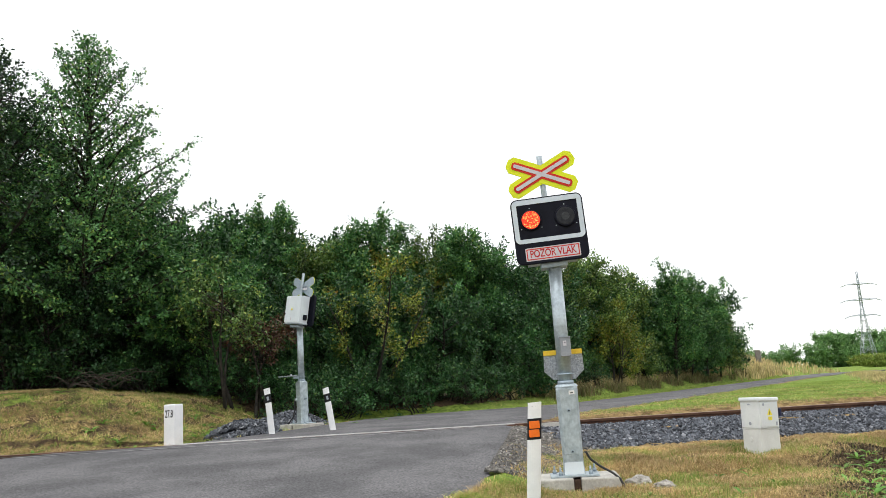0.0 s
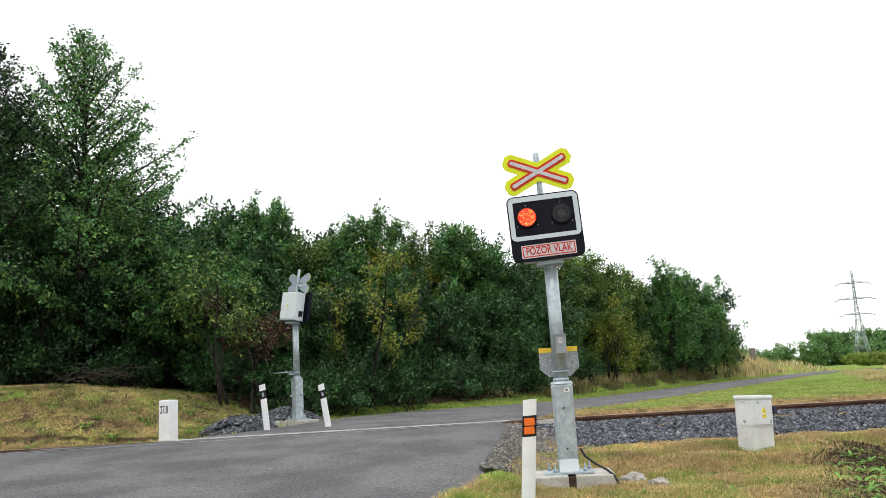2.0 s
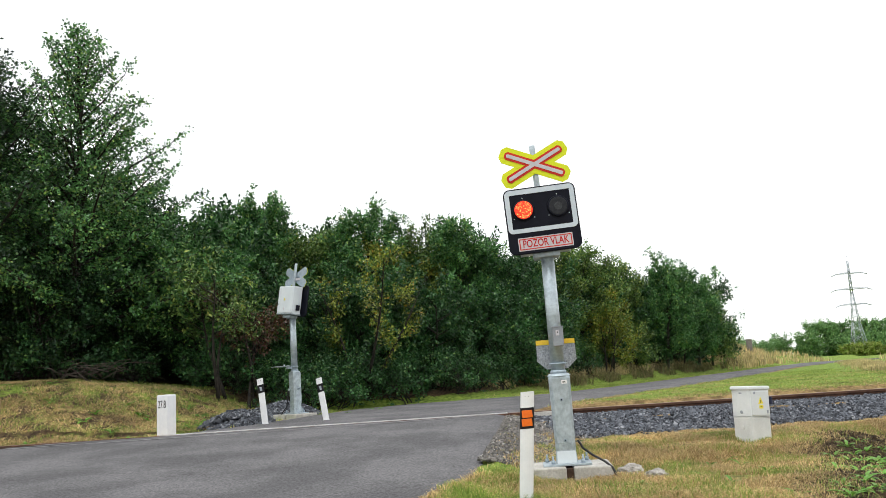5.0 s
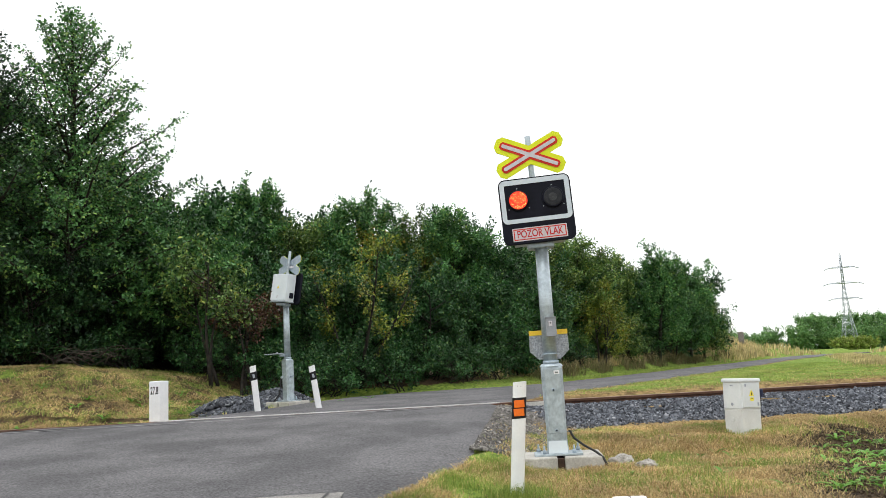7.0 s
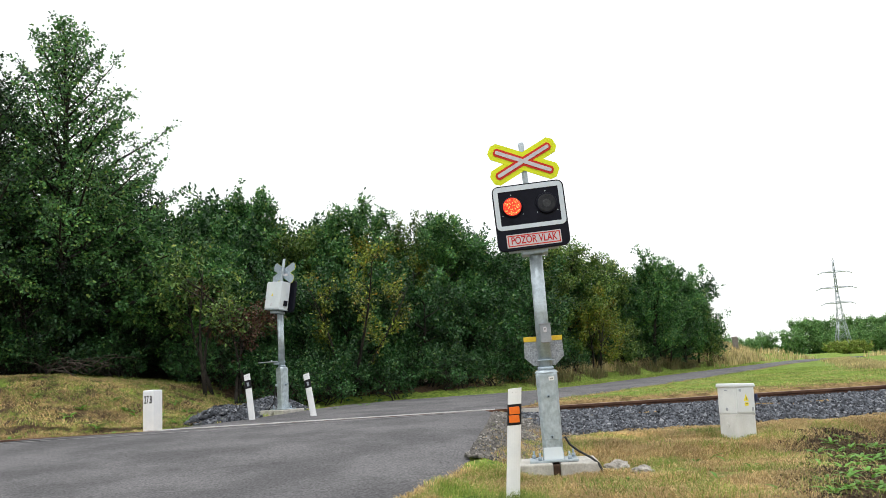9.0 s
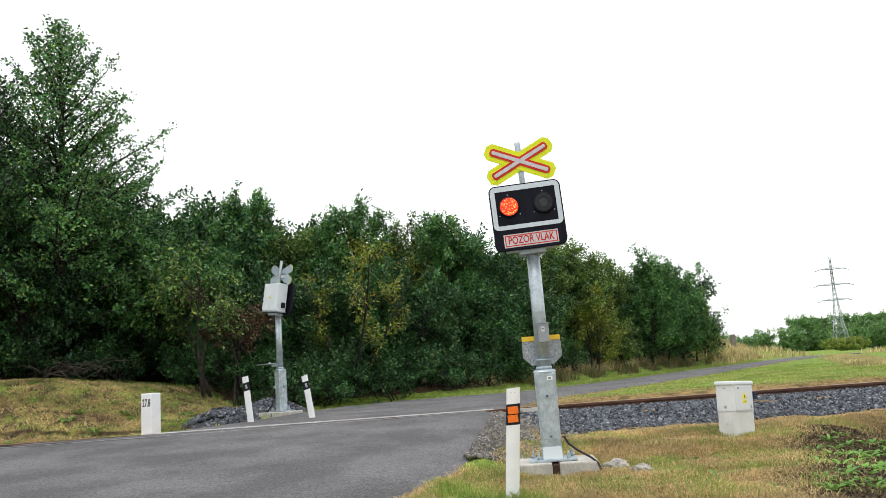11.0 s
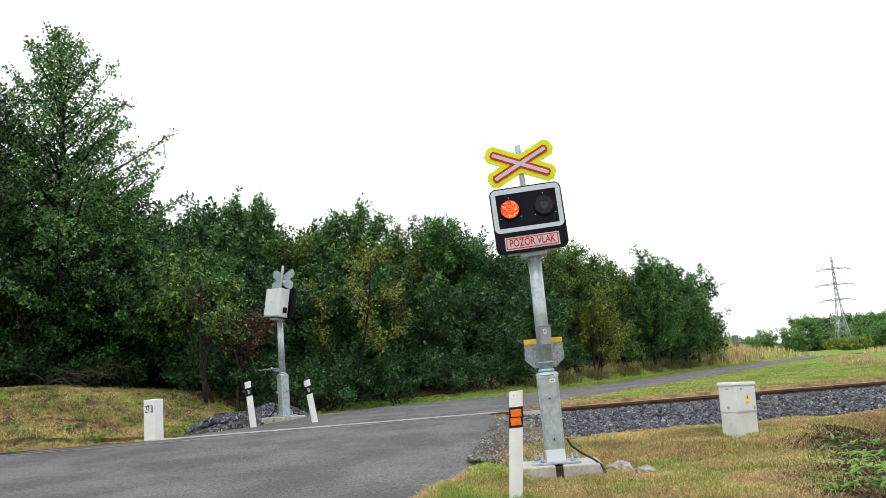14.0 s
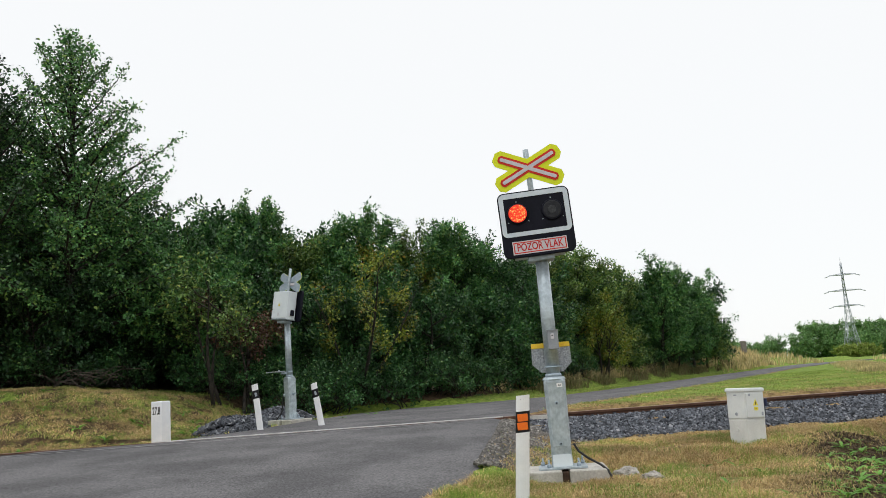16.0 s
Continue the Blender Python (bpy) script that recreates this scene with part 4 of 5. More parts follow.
def cabinet(m):
    c = thing("cable_cabinet", m, "pale grey plastic cable cabinet on a plinth in dry grass", "cabinet")
    w, d = 0.325, 0.32
    part("plinth", box((w * 0.98, d * 0.98, 0.44), (0, 0, 0.07), bevel=0.012), CABINET_BASE, c, "soil-stained plinth")
    part("plinth_joint", box((w * 1.0, d * 1.0, 0.012), (0, 0, 0.292), bevel=0.003), CABINET_BASE, c)
    body = part("body", box((w, d, 0.345), (0, 0, 0.472), bevel=0.012), CABINET, c)
    door = part("door", box((w * 0.90, 0.012, 0.30), (0.004, -d / 2 - 0.004, 0.470), bevel=0.004), CABINET, c)
    part("lid", box((w + 0.035, d + 0.035, 0.05), (0, 0, 0.665), bevel=0.016, top=0.97, segments=3), CABINET, c)
    part("warning_triangle", plate([(-0.042, -0.036), (0.042, -0.036), (0, 0.050)], 0.003, (0.005, -d / 2 - 0.0125, 0.50)), SIGN_YELLOW, door, "yellow warning triangle")
    part("warning_mark", plate([(-0.006, -0.022), (0.004, -0.012), (0.008, 0.022), (-0.002, 0.014)], 0.002, (0.005, -d / 2 - 0.014, 0.493)), BLACK_FOIL, door)
    part("warning_sticker", plate(rounded(0.065, 0.045, 0.012), 0.003, (0.01, -d / 2 - 0.0125, 0.425)), SIGN_YELLOW, door, "yellow sticker")
    part("sticker_line", plate(rounded(0.03, 0.006, 0.001, n=1), 0.002, (0.01, -d / 2 - 0.014, 0.43)), BLACK_FOIL, door)
    part("info_label", plate(rounded(0.035, 0.03, 0.003, n=2), 0.003, (-0.09, -d / 2 - 0.0125, 0.60)), SILVER, door)
    part("info_label", plate(rounded(0.026, 0.045, 0.003, n=2), 0.003, (0.112, -d / 2 - 0.0125, 0.36)), SILVER, door)
    part("handle", box((0.03, 0.05, 0.10), (w / 2 + 0.012, -d / 2 - 0.008, 0.50), bevel=0.008), BLUE_DARK, door, "dark blue lock handle")
    for z, r in ((0.36, 0.022), (0.16, 0.026)):
        part("lock", rod((-w / 2 + 0.002, 0.0, z), (-w / 2 - 0.008, 0.0, z), r, sides=16, bevel=0.003), SILVER if r < 0.025 else CABINET_BASE, body)
    part("maker_plate", plate(rounded(0.05, 0.018, 0.002, n=2), 0.003, (0, 0, 0), Euler((0, 0, radians(-90))).to_matrix()), SILVER, body).location = (-w / 2 - 0.003, 0.0, 0.60)


cabinet(pose(3.955, 10.45, -0.344, 0, 2.6, 23))


def boulder(m, size, seed, label):
    b = bmesh.new()
    bmesh.ops.create_icosphere(b, subdivisions=4, radius=1)
    for v in b.verts:
        n = v.co.normalized()
        k = 1 + 0.28 * noise.noise(n * 1.3 + Vector((seed, 0, 0))) + 0.16 * noise.noise(n * 3.1 + Vector((0, seed, 0))) + 0.06 * noise.noise(n * 8 + Vector((0, 0, seed)))
        v.co = Vector((n.x * k * size[0], n.y * k * size[1], max(n.z, -0.4) * k * size[2]))
    ob = part("stone", b, ROCK)
    ob.matrix_basis = m
    tagged(ob, label, "stone", "stones in the grass")


boulder(pose(2.0, 8.95, -0.45, 0, 0, 10), (0.15, 0.11, 0.09), 3.3, "pale field stone lying in the grass")
boulder(pose(2.19, 8.62, -0.45, 0, 0, -15), (0.12, 0.09, 0.06), 7.1, "low flat field stone lying in the grass")


def survey_stone(m):
    """The top of a white painted marker by the verge."""
    s = thing("marker_stone", m, "white painted concrete marker low in the grass", "marker stone")
    part("stone", box((0.27, 0.16, 0.5), (0, 0, -0.25), bevel=0.03, segments=3), WHITE_STONE, s)
    part("crack", tube([(-0.01, -0.079, -0.03), (0.0, -0.04, 0.001), (0.01, 0.02, 0.0015), (-0.02, 0.06, 0.001)], 0.0025, 4), BLACK_FOIL, s)


survey_stone(pose(1.375, 6.0, -0.312, 0, 0, -6))

strip("asphalt_joint", [(-6.9, 12.55), (-4.4, 12.75), (-2.4, 13.0), (-0.4, 13.35), (0.75, 13.62)], 0.16, SEAM_PALE, "pale joint in the asphalt along the rail", 0.018)
strip("tarred_joint", [(-7.4, 12.9), (-6.4, 12.85), (-5.6, 12.8)], 0.16, TAR, "dark tarred joint in the asphalt", 0.019)
v_, f_ = [], []
for i_ in range(61):
    u_ = i_ / 60
    for k_, dy_ in enumerate((0.0, -0.6, -1.5, -3.5)):
        y_ = 6.35 + u_ * 0.62 + dy_
        x_ = -9.2 + u_ * (9.1 + min(-0.75, float(right_edge(y_)) - 0.1))
        y_ += 0.03 * noise.noise((x_ * 2, 1, 1))
        d_ = y_ - float(rail_y(x_))
        v_.append((x_, y_, float(np.interp(d_, [-60, -13.7, -9.7, -6.7, -4.7], [-1.5, -0.75, -0.5, -0.33, -0.21])) + 0.024))
    if i_:
        for k_ in range(3):
            a_ = (i_ - 1) * 4 + k_
            f_.append((a_, a_ + 1, a_ + 5, a_ + 4))
tagged(sheet("old_pavement", v_, f_, OLD_ASPHALT, smooth=True), "worn pale older asphalt with coarse grit", "pavement", kind="structure")
strip("pavement_joint", [(-9.2, 6.36), (-5.0, 6.67), (-0.85, 6.98)], 0.03, TAR, "dark joint between new and old asphalt", 0.03)
strip("pavement_crack", [(-0.98, 6.95), (-1.0, 6.75), (-0.94, 6.5)], 0.03, TAR, "dark crack across the old asphalt", 0.032)


def pylon(m, height):
    """A lattice power pylon with three crossarms."""
    p = thing("power_pylon", m, "distant grey lattice power pylon with three crossarms", "pylon")

    def half(z):
        return np.interp(z / height, [0, 0.30, 0.62, 0.97, 1.0], [2.3, 1.0, 0.34, 0.2, 0.08])

    legs, lace = bmesh.new(), bmesh.new()
    for sx, sy in ((-1, -1), (1, -1), (1, 1), (-1, 1)):
        for a, b in ((0, 0.3), (0.3, 0.62), (0.62, 0.97)):
            rod((sx * half(a * height), sy * half(a * height), a * height), (sx * half(b * height), sy * half(b * height), b * height), 0.10, sides=4, bm=legs)
    zs = list(height * np.array([0, 0.1, 0.19, 0.27, 0.34, 0.41, 0.47, 0.53, 0.59, 0.65, 0.71, 0.77, 0.83, 0.89, 0.95]))
    for a, b in zip(zs, zs[1:]):
        for (x0, y0), (x1, y1) in (((-1, -1), (1, -1)), ((1, -1), (1, 1)), ((1, 1), (-1, 1)), ((-1, 1), (-1, -1))):
            rod((x0 * half(a), y0 * half(a), a), (x1 * half(b), y1 * half(b), b), 0.055, sides=3, bm=lace)
            rod((x1 * half(a), y1 * half(a), a), (x0 * half(b), y0 * half(b), b), 0.055, sides=3, bm=lace)
    part("leg_frame", legs, PYLON_HAZED, p)
    part("lattice", lace, PYLON_HAZED, p)
    for z, w in ((0.50, 4.0), (0.665, 4.9), (0.835, 4.0)):
        b = bmesh.new()
        for s in (-1, 1):
            for y in (-0.5, 0.5):
                rod((0, y, z * height), (s * w, 0, z * height + 0.1), 0.13, sides=4, bm=b)
            rod((0, 0, z * height + 0.5), (s * w, 0, z * height + 0.1), 0.09, sides=4, bm=b)
        arm = part("crossarm", b, PYLON_HAZED, p)
        for s in (-1, 1):
            part("insulator", rod((s * w * 0.96, 0, z * height), (s * (w + 1.3), 0, z * height - 0.5), 0.13, sides=6), PYLON_HAZED, arm)
    part("tip", rod((0, 0, height * 0.97), (0, 0, height * 1.03), 0.07, 0.03, 5), PYLON_HAZED, p)


pylon(pose(131.5, 250, 0, 0, 0, -12), 29.8)
fence = thing("timber_post", pose(21.3, 55, float(land(21.3, 55)) - 0.2, 0, 0, 10), "weathered grey timber post in tall grass", "post")
part("shaft", box((0.32, 0.25, 1.35), (0, 0, 0.66), bevel=0.02), OLD_WOOD, fence)

slab = thing("cable_slab", pose(1.66, 13.9, -0.03, 0, 0, 4), "small pale concrete slab beside the rail", "slab")
part("slab", box((0.34, 0.22, 0.08), (0, 0, 0.0), bevel=0.008), CONCRETE, slab)
# ---------- trees and bushes ----------


def leaf_cloud(centres, dirs, size, rng, droop=0.3, wide=0.55):
    """Leaves as folded diamonds: arrays of points and faces."""
    n = len(centres)
    d = dirs + rng.normal(0, 0.75, (n, 3))
    d[:, 2] -= droop
    d /= np.linalg.norm(d, axis=1, keepdims=True)
    up = rng.normal(0, 0.55, (n, 3)) + np.array([0, 0, 1.0])
    s = np.cross(d, up)
    s /= np.linalg.norm(s, axis=1, keepdims=True) + 1e-9
    nrm = np.cross(s, d)
    L = (size * rng.uniform(0.6, 1.25, n))[:, None]
    a = centres
    b = centres + d * L * 0.45 + s * L * wide * 0.5 + nrm * L * 0.08
    c = centres + d * L
    e = centres + d * L * 0.45 - s * L * wide * 0.5 + nrm * L * 0.08
    co = np.stack([a, b, c, e], 1).reshape(-1, 3)
    k = 4 * np.arange(n)[:, None]
    faces = np.concatenate([k + [0, 1, 2], k + [0, 2, 3]], 1).reshape(-1, 3)
    return co, faces


def clothe(twigs, per, spread, size, rng, droop=0.3, wide=0.55):
    """Leaves in small bunches along twigs: each twig is (start, end, scale)."""
    a = np.array([t[0] for t in twigs])
    b = np.array([t[1] for t in twigs])
    k = np.array([t[2] for t in twigs])
    ln = np.linalg.norm(b - a, axis=1)
    count = np.maximum(2, np.round(per * ln * (0.6 + 0.8 * rng.random(len(ln))))).astype(int)
    which = np.repeat(np.arange(len(twigs)), count)
    u = rng.random(len(which)) ** 0.75
    bunch = np.floor(u * (ln[which] / 0.16 + 1))
    u = (bunch + 0.5 + 0.35 * rng.normal(0, 1, len(which))) / (ln[which] / 0.16 + 1)
    out = rng.normal(0, 1, (len(which), 3))
    out /= np.linalg.norm(out, axis=1, keepdims=True)
    centres = a[which] + (b - a)[which] * u[:, None] + out * (spread * k[which] * rng.random(len(which)) ** 0.6)[:, None]
    centres[:, 2] = np.maximum(centres[:, 2], 0.05)
    way = (b - a)[which] / (ln[which][:, None] + 1e-9) * 0.6 + out * 0.7
    return leaf_cloud(centres, way, size, rng, droop, wide)


def spire(m, height, wide, per, size, material, label, seed, foot=0.2, limbs=76, group=""):
    """A tall pointed tree: one straight trunk, rising limbs with flat sprays of side branches, daylight between them."""
    rng = np.random.default_rng(seed)
    top = thing("tree", m, label, "tree", group)
    wood = bmesh.new()
    axis = [np.array([0.07 * math.sin(5 * u + seed), 0.07 * math.cos(4 * u + seed), height * u - 0.15 * (u == 0)]) for u in np.linspace(0, 0.985, 12)]
    tube(axis, [0.17 * (1 - u) ** 0.8 + 0.008 for u in np.linspace(0, 1, 12)], 8, wood)
    twigs = [(axis[10], axis[11] + np.array([0, 0, 0.15]), 0.8)]
    for k in range(limbs):
        u = foot + (0.965 - foot) * ((k + rng.random()) / limbs) ** 0.92
        j = min(int(u / 0.985 * 11), 10)
        f = u / 0.985 * 11 - j
        root = axis[j] * (1 - f) + axis[j + 1] * f
        el = (0.12 + 0.95 * u) * rng.uniform(0.75, 1.15)
        below = height * (1 - u)
        reach = 0.1
        while reach < 6 and reach * math.cos(el) < wide * 0.28 * max(below - 0.15 - reach * math.sin(el), 0.0) ** 0.78:
            reach += 0.05
        reach *= rng.uniform(0.72, 1.1)
        az = k * 2.39996 + rng.normal(0, 0.25)
        flat = np.array([math.cos(az), math.sin(az), 0.0])
        side = np.array([-math.sin(az), math.cos(az), 0.0])
        way = flat * math.cos(el) + np.array([0, 0, math.sin(el)])
        sag = np.array([0, 0, rng.uniform(-0.02, 0.16) * reach])
        pts = [root + way * reach * v + sag * v * v + rng.normal(0, 0.035, 3) * v for v in np.linspace(0, 1, 7)]
        r0 = 0.010 + 0.012 * reach
        tube(pts, [r0 * (1 - 0.88 * v) + 0.002 for v in np.linspace(0, 1, 7)], 5, wood)
        twigs.append((pts[5], pts[6] + way * 0.15, 0.75))
        n = max(3, int(reach / 0.17))
        for t in range(n):
            v = 0.18 + 0.8 * (t + 0.6 * rng.random()) / n
            i = min(int(v * 6), 5)
            base = pts[i] + (pts[i + 1] - pts[i]) * (v * 6 - i)
            ln = (0.20 + 0.30 * reach * (1 - v) ** 0.8 * min(1.0, v / 0.3)) * rng.uniform(0.55, 1.2)
            d = side * (1 if t % 2 else -1) * rng.uniform(0.5, 1.0) + way * rng.uniform(0.4, 0.9) + np.array([0, 0, rng.normal(-0.05, 0.22)])
            d /= np.linalg.norm(d)
            tip = base + d * ln + np.array([0, 0, -0.05 * ln])
            if ln > 0.35:
                tube([base, base + d * ln * 0.55, tip], [0.008, 0.005, 0.002], 3, wood)
            twigs.append((base, tip, 1.0))
    co, faces = clothe(twigs, per, 0.125, size, rng, 0.35, 0.68)
    part("trunk", wood, BARK, top)
    sheet("crown", co, faces, material, top)
    return top


def grow(name, m, height, spread, leaves, size, material, label, category, seed, stems=1, foot=0.12, cone=0.0, rise=0.7, limbs=30, group="", bark=None, puff=0.42, ragged=0.25):
    """A tree or bush: tapered stems, limbs that leave them all the way up, twigs that branch from the limbs in billows and leaves along the twigs.
    cone: 0 a rounded crown, 1 a pointed one. foot: where the crown begins, as a part of the height."""
    rng = np.random.default_rng(seed)
    top = thing(name, m, label, category, group)
    wood = bmesh.new()
    twigs = []
    trunk_r = 0.018 * height + 0.02
    lines = []
    for s in range(stems):
        lean = rng.normal(0, 0.05 if stems == 1 else 0.28, 2)
        hs = height * (1 if s == 0 else rng.uniform(0.7, 0.95))
        o = rng.normal(0, 0.0 if stems == 1 else 0.18, 2)
        pts = [np.array([o[0] + lean[0] * hs * u + 0.06 * math.sin(5 * u + seed), o[1] + lean[1] * hs * u + 0.06 * math.cos(4 * u + seed), hs * u - 0.1 * (u == 0)]) for u in np.linspace(0, 0.92, 9)]
        tube(pts, [trunk_r / math.sqrt(stems) * (1 - 0.92 * u) + 0.006 for u in np.linspace(0, 1, 9)], 7, wood)
        lines.append((pts, hs))
    for k in range(limbs):
        pts, hs = lines[k % stems]
        u = foot + (0.90 - foot) * ((k + rng.random()) / limbs)
        j = min(int(u / 0.92 * 8), 7)
        f = u / 0.92 * 8 - j
        root = pts[j] * (1 - f) + pts[j + 1] * f
        rel = (u - foot) / (1 - foot)
        round_ = math.sqrt(max(0.0, 1 - (1.75 * rel - 0.75) ** 2)) if rel > 0.43 else 0.62 + 0.38 * rel / 0.43
        pointed = (1 - rel) ** 0.78 * 0.95 + 0.06
        reach = spread * ((1 - cone) * max(round_, 0.26) + cone * pointed) * rng.uniform(0.95 - ragged, 1.0 + 0.7 * ragged)
        az = k * 2.39996 + rng.normal(0, 0.3)
        el = min(1.35, rise * rng.uniform(0.55, 1.25) * (0.55 + 0.85 * rel))
        way = np.array([math.cos(az) * math.cos(el), math.sin(az) * math.cos(el), math.sin(el)])
        bow = np.array([0, 0, rng.uniform(-0.12, 0.22) * reach])
        limb = [root + way * reach * v + bow * v * v + rng.normal(0, 0.03, 3) * v for v in (0, 0.3, 0.6, 0.85, 1.0)]
        r0 = 0.012 + 0.010 * reach
        tube(limb, [r0, r0 * 0.75, r0 * 0.5, r0 * 0.3, 0.004], 5, wood)
        n = max(5, int(4 + 3.4 * reach * (0.42 / puff)))
        for t in range(n):
            v = 0.28 + 0.72 * ((t + rng.random()) / n) ** 0.8
            base = limb[0] + (limb[4] - limb[0]) * min(v, 1.0) + bow * v * v
            d = way * 0.9 + rng.normal(0, 0.62, 3)
            d[2] += 0.28
            d /= np.linalg.norm(d)
            ln = puff * rng.uniform(0.7, 1.9) * (1.1 - 0.35 * v)
            tip = base + d * ln
            if t % 3 == 0:
                tube([base, base + d * ln * 0.6, tip], [0.009, 0.006, 0.002], 3, wood)
            twigs.append((base, tip, 1.0))
            for _ in range(2):
                e = d + rng.normal(0, 0.6, 3)
                e /= np.linalg.norm(e)
                root_ = base + d * ln * rng.uniform(0.3, 0.8)
                twigs.append((root_, root_ + e * ln * rng.uniform(0.35, 0.75), 0.9))
    total = sum(float(np.linalg.norm(b - a)) for a, b, _ in twigs)
    co, faces = clothe(twigs, leaves / total, puff * 0.36, size, rng)
    part("trunk", wood, bark or BARK, top)
    sheet("crown", co, faces, material, top)
    return top


def stand(x, y, turn=0):
    return pose(x, y, float(land(x, y)) - 0.03, 0, 0, turn)


def plant_trees():
    g = "trees of the wood beside the crossing"
    # the high trees over the bank
    spire(stand(-9.95, 21.4), 10.3, 3.6, 54, 0.098, LEAF_MID, "tall pointed green tree with rising limbs on the bank", 11, foot=0.13, limbs=104, group=g)
    # leaf colour carries the shade of the wood's left edge
    spire(stand(-12.2, 20.3), 9.9, 3.7, 56, 0.10, LEAF_SHADED, "tall dense green tree at the wood's edge, shade painted into its leaves", 12, foot=0.15, limbs=108, group=g)
    grow("tree", stand(-7.0, 22.7), 3.5, 2.0, 18000, 0.12, LEAF_MID, "green tree beside the tall pointed one", "tree", 13, foot=0.22, cone=0.5, rise=0.75, limbs=44, group=g)
    # these two: the wood's deep shade is put into the leaf colour
    grow("tree", stand(-14.5, 24.5), 8.0, 4.0, 20000, 0.15, LEAF_SHADED, "tall tree deep in the wood, shade painted into its leaves", "tree", 14, foot=0.03, cone=0.3, rise=0.7, limbs=46, group=g)
    grow("tree", stand(-10.6, 24.6), 5.6, 3.2, 22000, 0.15, LEAF_SHADED, "dark tree deep in the wood", "tree", 15, foot=0.03, cone=0.3, rise=0.7, limbs=46, group=g)
    # the belt along the road
    rows_ = [
        (-6.15, 26.4, 6.7, 1.55, 0.45, LEAF_MID, 21, 17000), (-7.35, 27.0, 6.2, 0.9, 0.3, LEAF_MID, 20, 8000), (-4.75, 27.4, 5.2, 1.1, 0.3, LEAF_OLIVE, 22, 9000),
        (-2.6, 27.3, 6.25, 2.0, 0.15, LEAF_MID, 23, 22000), (-0.9, 29.0, 5.9, 1.7, 0.1, LEAF_OLIVE, 24, 13000),
        (-3.75, 28.2, 5.6, 1.5, 0.1, LEAF_OLIVE, 34, 12000), (1.9, 29.2, 5.0, 1.8, 0.1, LEAF_MID, 35, 14000),
        (0.65, 28.2, 6.15, 2.1, 0.35, LEAF_MID, 25, 24000), (3.0, 30.4, 4.4, 2.2, 0.1, LEAF_DARK, 26, 19000),
        (4.4, 33.2, 4.8, 2.2, 0.1, LEAF_OLIVE, 27, 18000), (6.4, 35.2, 5.4, 2.1, 0.05, LEAF_OLIVE, 28, 19000),
        (8.5, 38.0, 5.1, 1.8, 0.1, LEAF_OLIVE, 29, 16000), (11.2, 39.6, 5.2, 1.9, 0.15, LEAF_MID, 30, 19000),
        (14.0, 43.4, 4.5, 2.0, 0.05, LEAF_MID, 31, 18000), (15.6, 46.2, 3.1, 1.6, 0.05, LEAF_OLIVE, 32, 11000),
        (17.2, 49.2, 1.5, 1.2, 0.0, LEAF_OLIVE, 33, 6000),
    ]
    for x, y, h, r, c, leaf_, seed, n in rows_:
        grow("tree", stand(x, y), h * 0.9, r, int(n * 1.25), 0.12, leaf_, "leafy tree in the belt along the road", "tree", seed, foot=0.12, cone=c, rise=0.8, limbs=36, puff=0.46, ragged=0.36, group=g)
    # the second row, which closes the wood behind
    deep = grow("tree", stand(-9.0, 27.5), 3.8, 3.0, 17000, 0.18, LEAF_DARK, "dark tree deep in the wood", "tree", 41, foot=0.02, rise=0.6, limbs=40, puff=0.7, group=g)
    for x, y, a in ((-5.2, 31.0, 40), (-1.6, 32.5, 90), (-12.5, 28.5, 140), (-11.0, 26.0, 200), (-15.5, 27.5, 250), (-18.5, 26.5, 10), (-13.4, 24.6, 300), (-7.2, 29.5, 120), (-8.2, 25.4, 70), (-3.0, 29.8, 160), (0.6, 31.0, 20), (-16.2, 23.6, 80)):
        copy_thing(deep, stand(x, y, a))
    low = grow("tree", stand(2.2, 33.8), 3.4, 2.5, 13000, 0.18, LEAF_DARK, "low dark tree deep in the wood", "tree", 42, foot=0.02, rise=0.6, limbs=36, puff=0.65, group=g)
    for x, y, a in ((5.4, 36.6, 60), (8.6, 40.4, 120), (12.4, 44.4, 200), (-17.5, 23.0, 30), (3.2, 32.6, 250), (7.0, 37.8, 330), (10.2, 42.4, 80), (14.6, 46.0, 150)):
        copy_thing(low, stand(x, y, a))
    # undergrowth along the edge
    u = "bushes at the edge of the wood"
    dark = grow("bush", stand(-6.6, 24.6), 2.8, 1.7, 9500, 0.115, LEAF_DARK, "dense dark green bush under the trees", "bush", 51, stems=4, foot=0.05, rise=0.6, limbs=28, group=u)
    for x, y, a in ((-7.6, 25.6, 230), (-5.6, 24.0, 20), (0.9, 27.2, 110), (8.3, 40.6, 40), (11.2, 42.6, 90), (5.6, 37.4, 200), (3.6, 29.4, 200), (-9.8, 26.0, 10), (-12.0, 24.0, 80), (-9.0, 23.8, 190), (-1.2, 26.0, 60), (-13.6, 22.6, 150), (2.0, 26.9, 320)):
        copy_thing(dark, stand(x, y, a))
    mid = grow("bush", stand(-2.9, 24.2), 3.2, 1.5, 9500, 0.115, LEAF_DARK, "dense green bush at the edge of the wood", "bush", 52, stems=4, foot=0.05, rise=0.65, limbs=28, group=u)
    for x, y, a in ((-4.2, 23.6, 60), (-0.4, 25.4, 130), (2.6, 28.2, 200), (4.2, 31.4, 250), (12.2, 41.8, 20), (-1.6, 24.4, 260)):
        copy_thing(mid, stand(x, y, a))
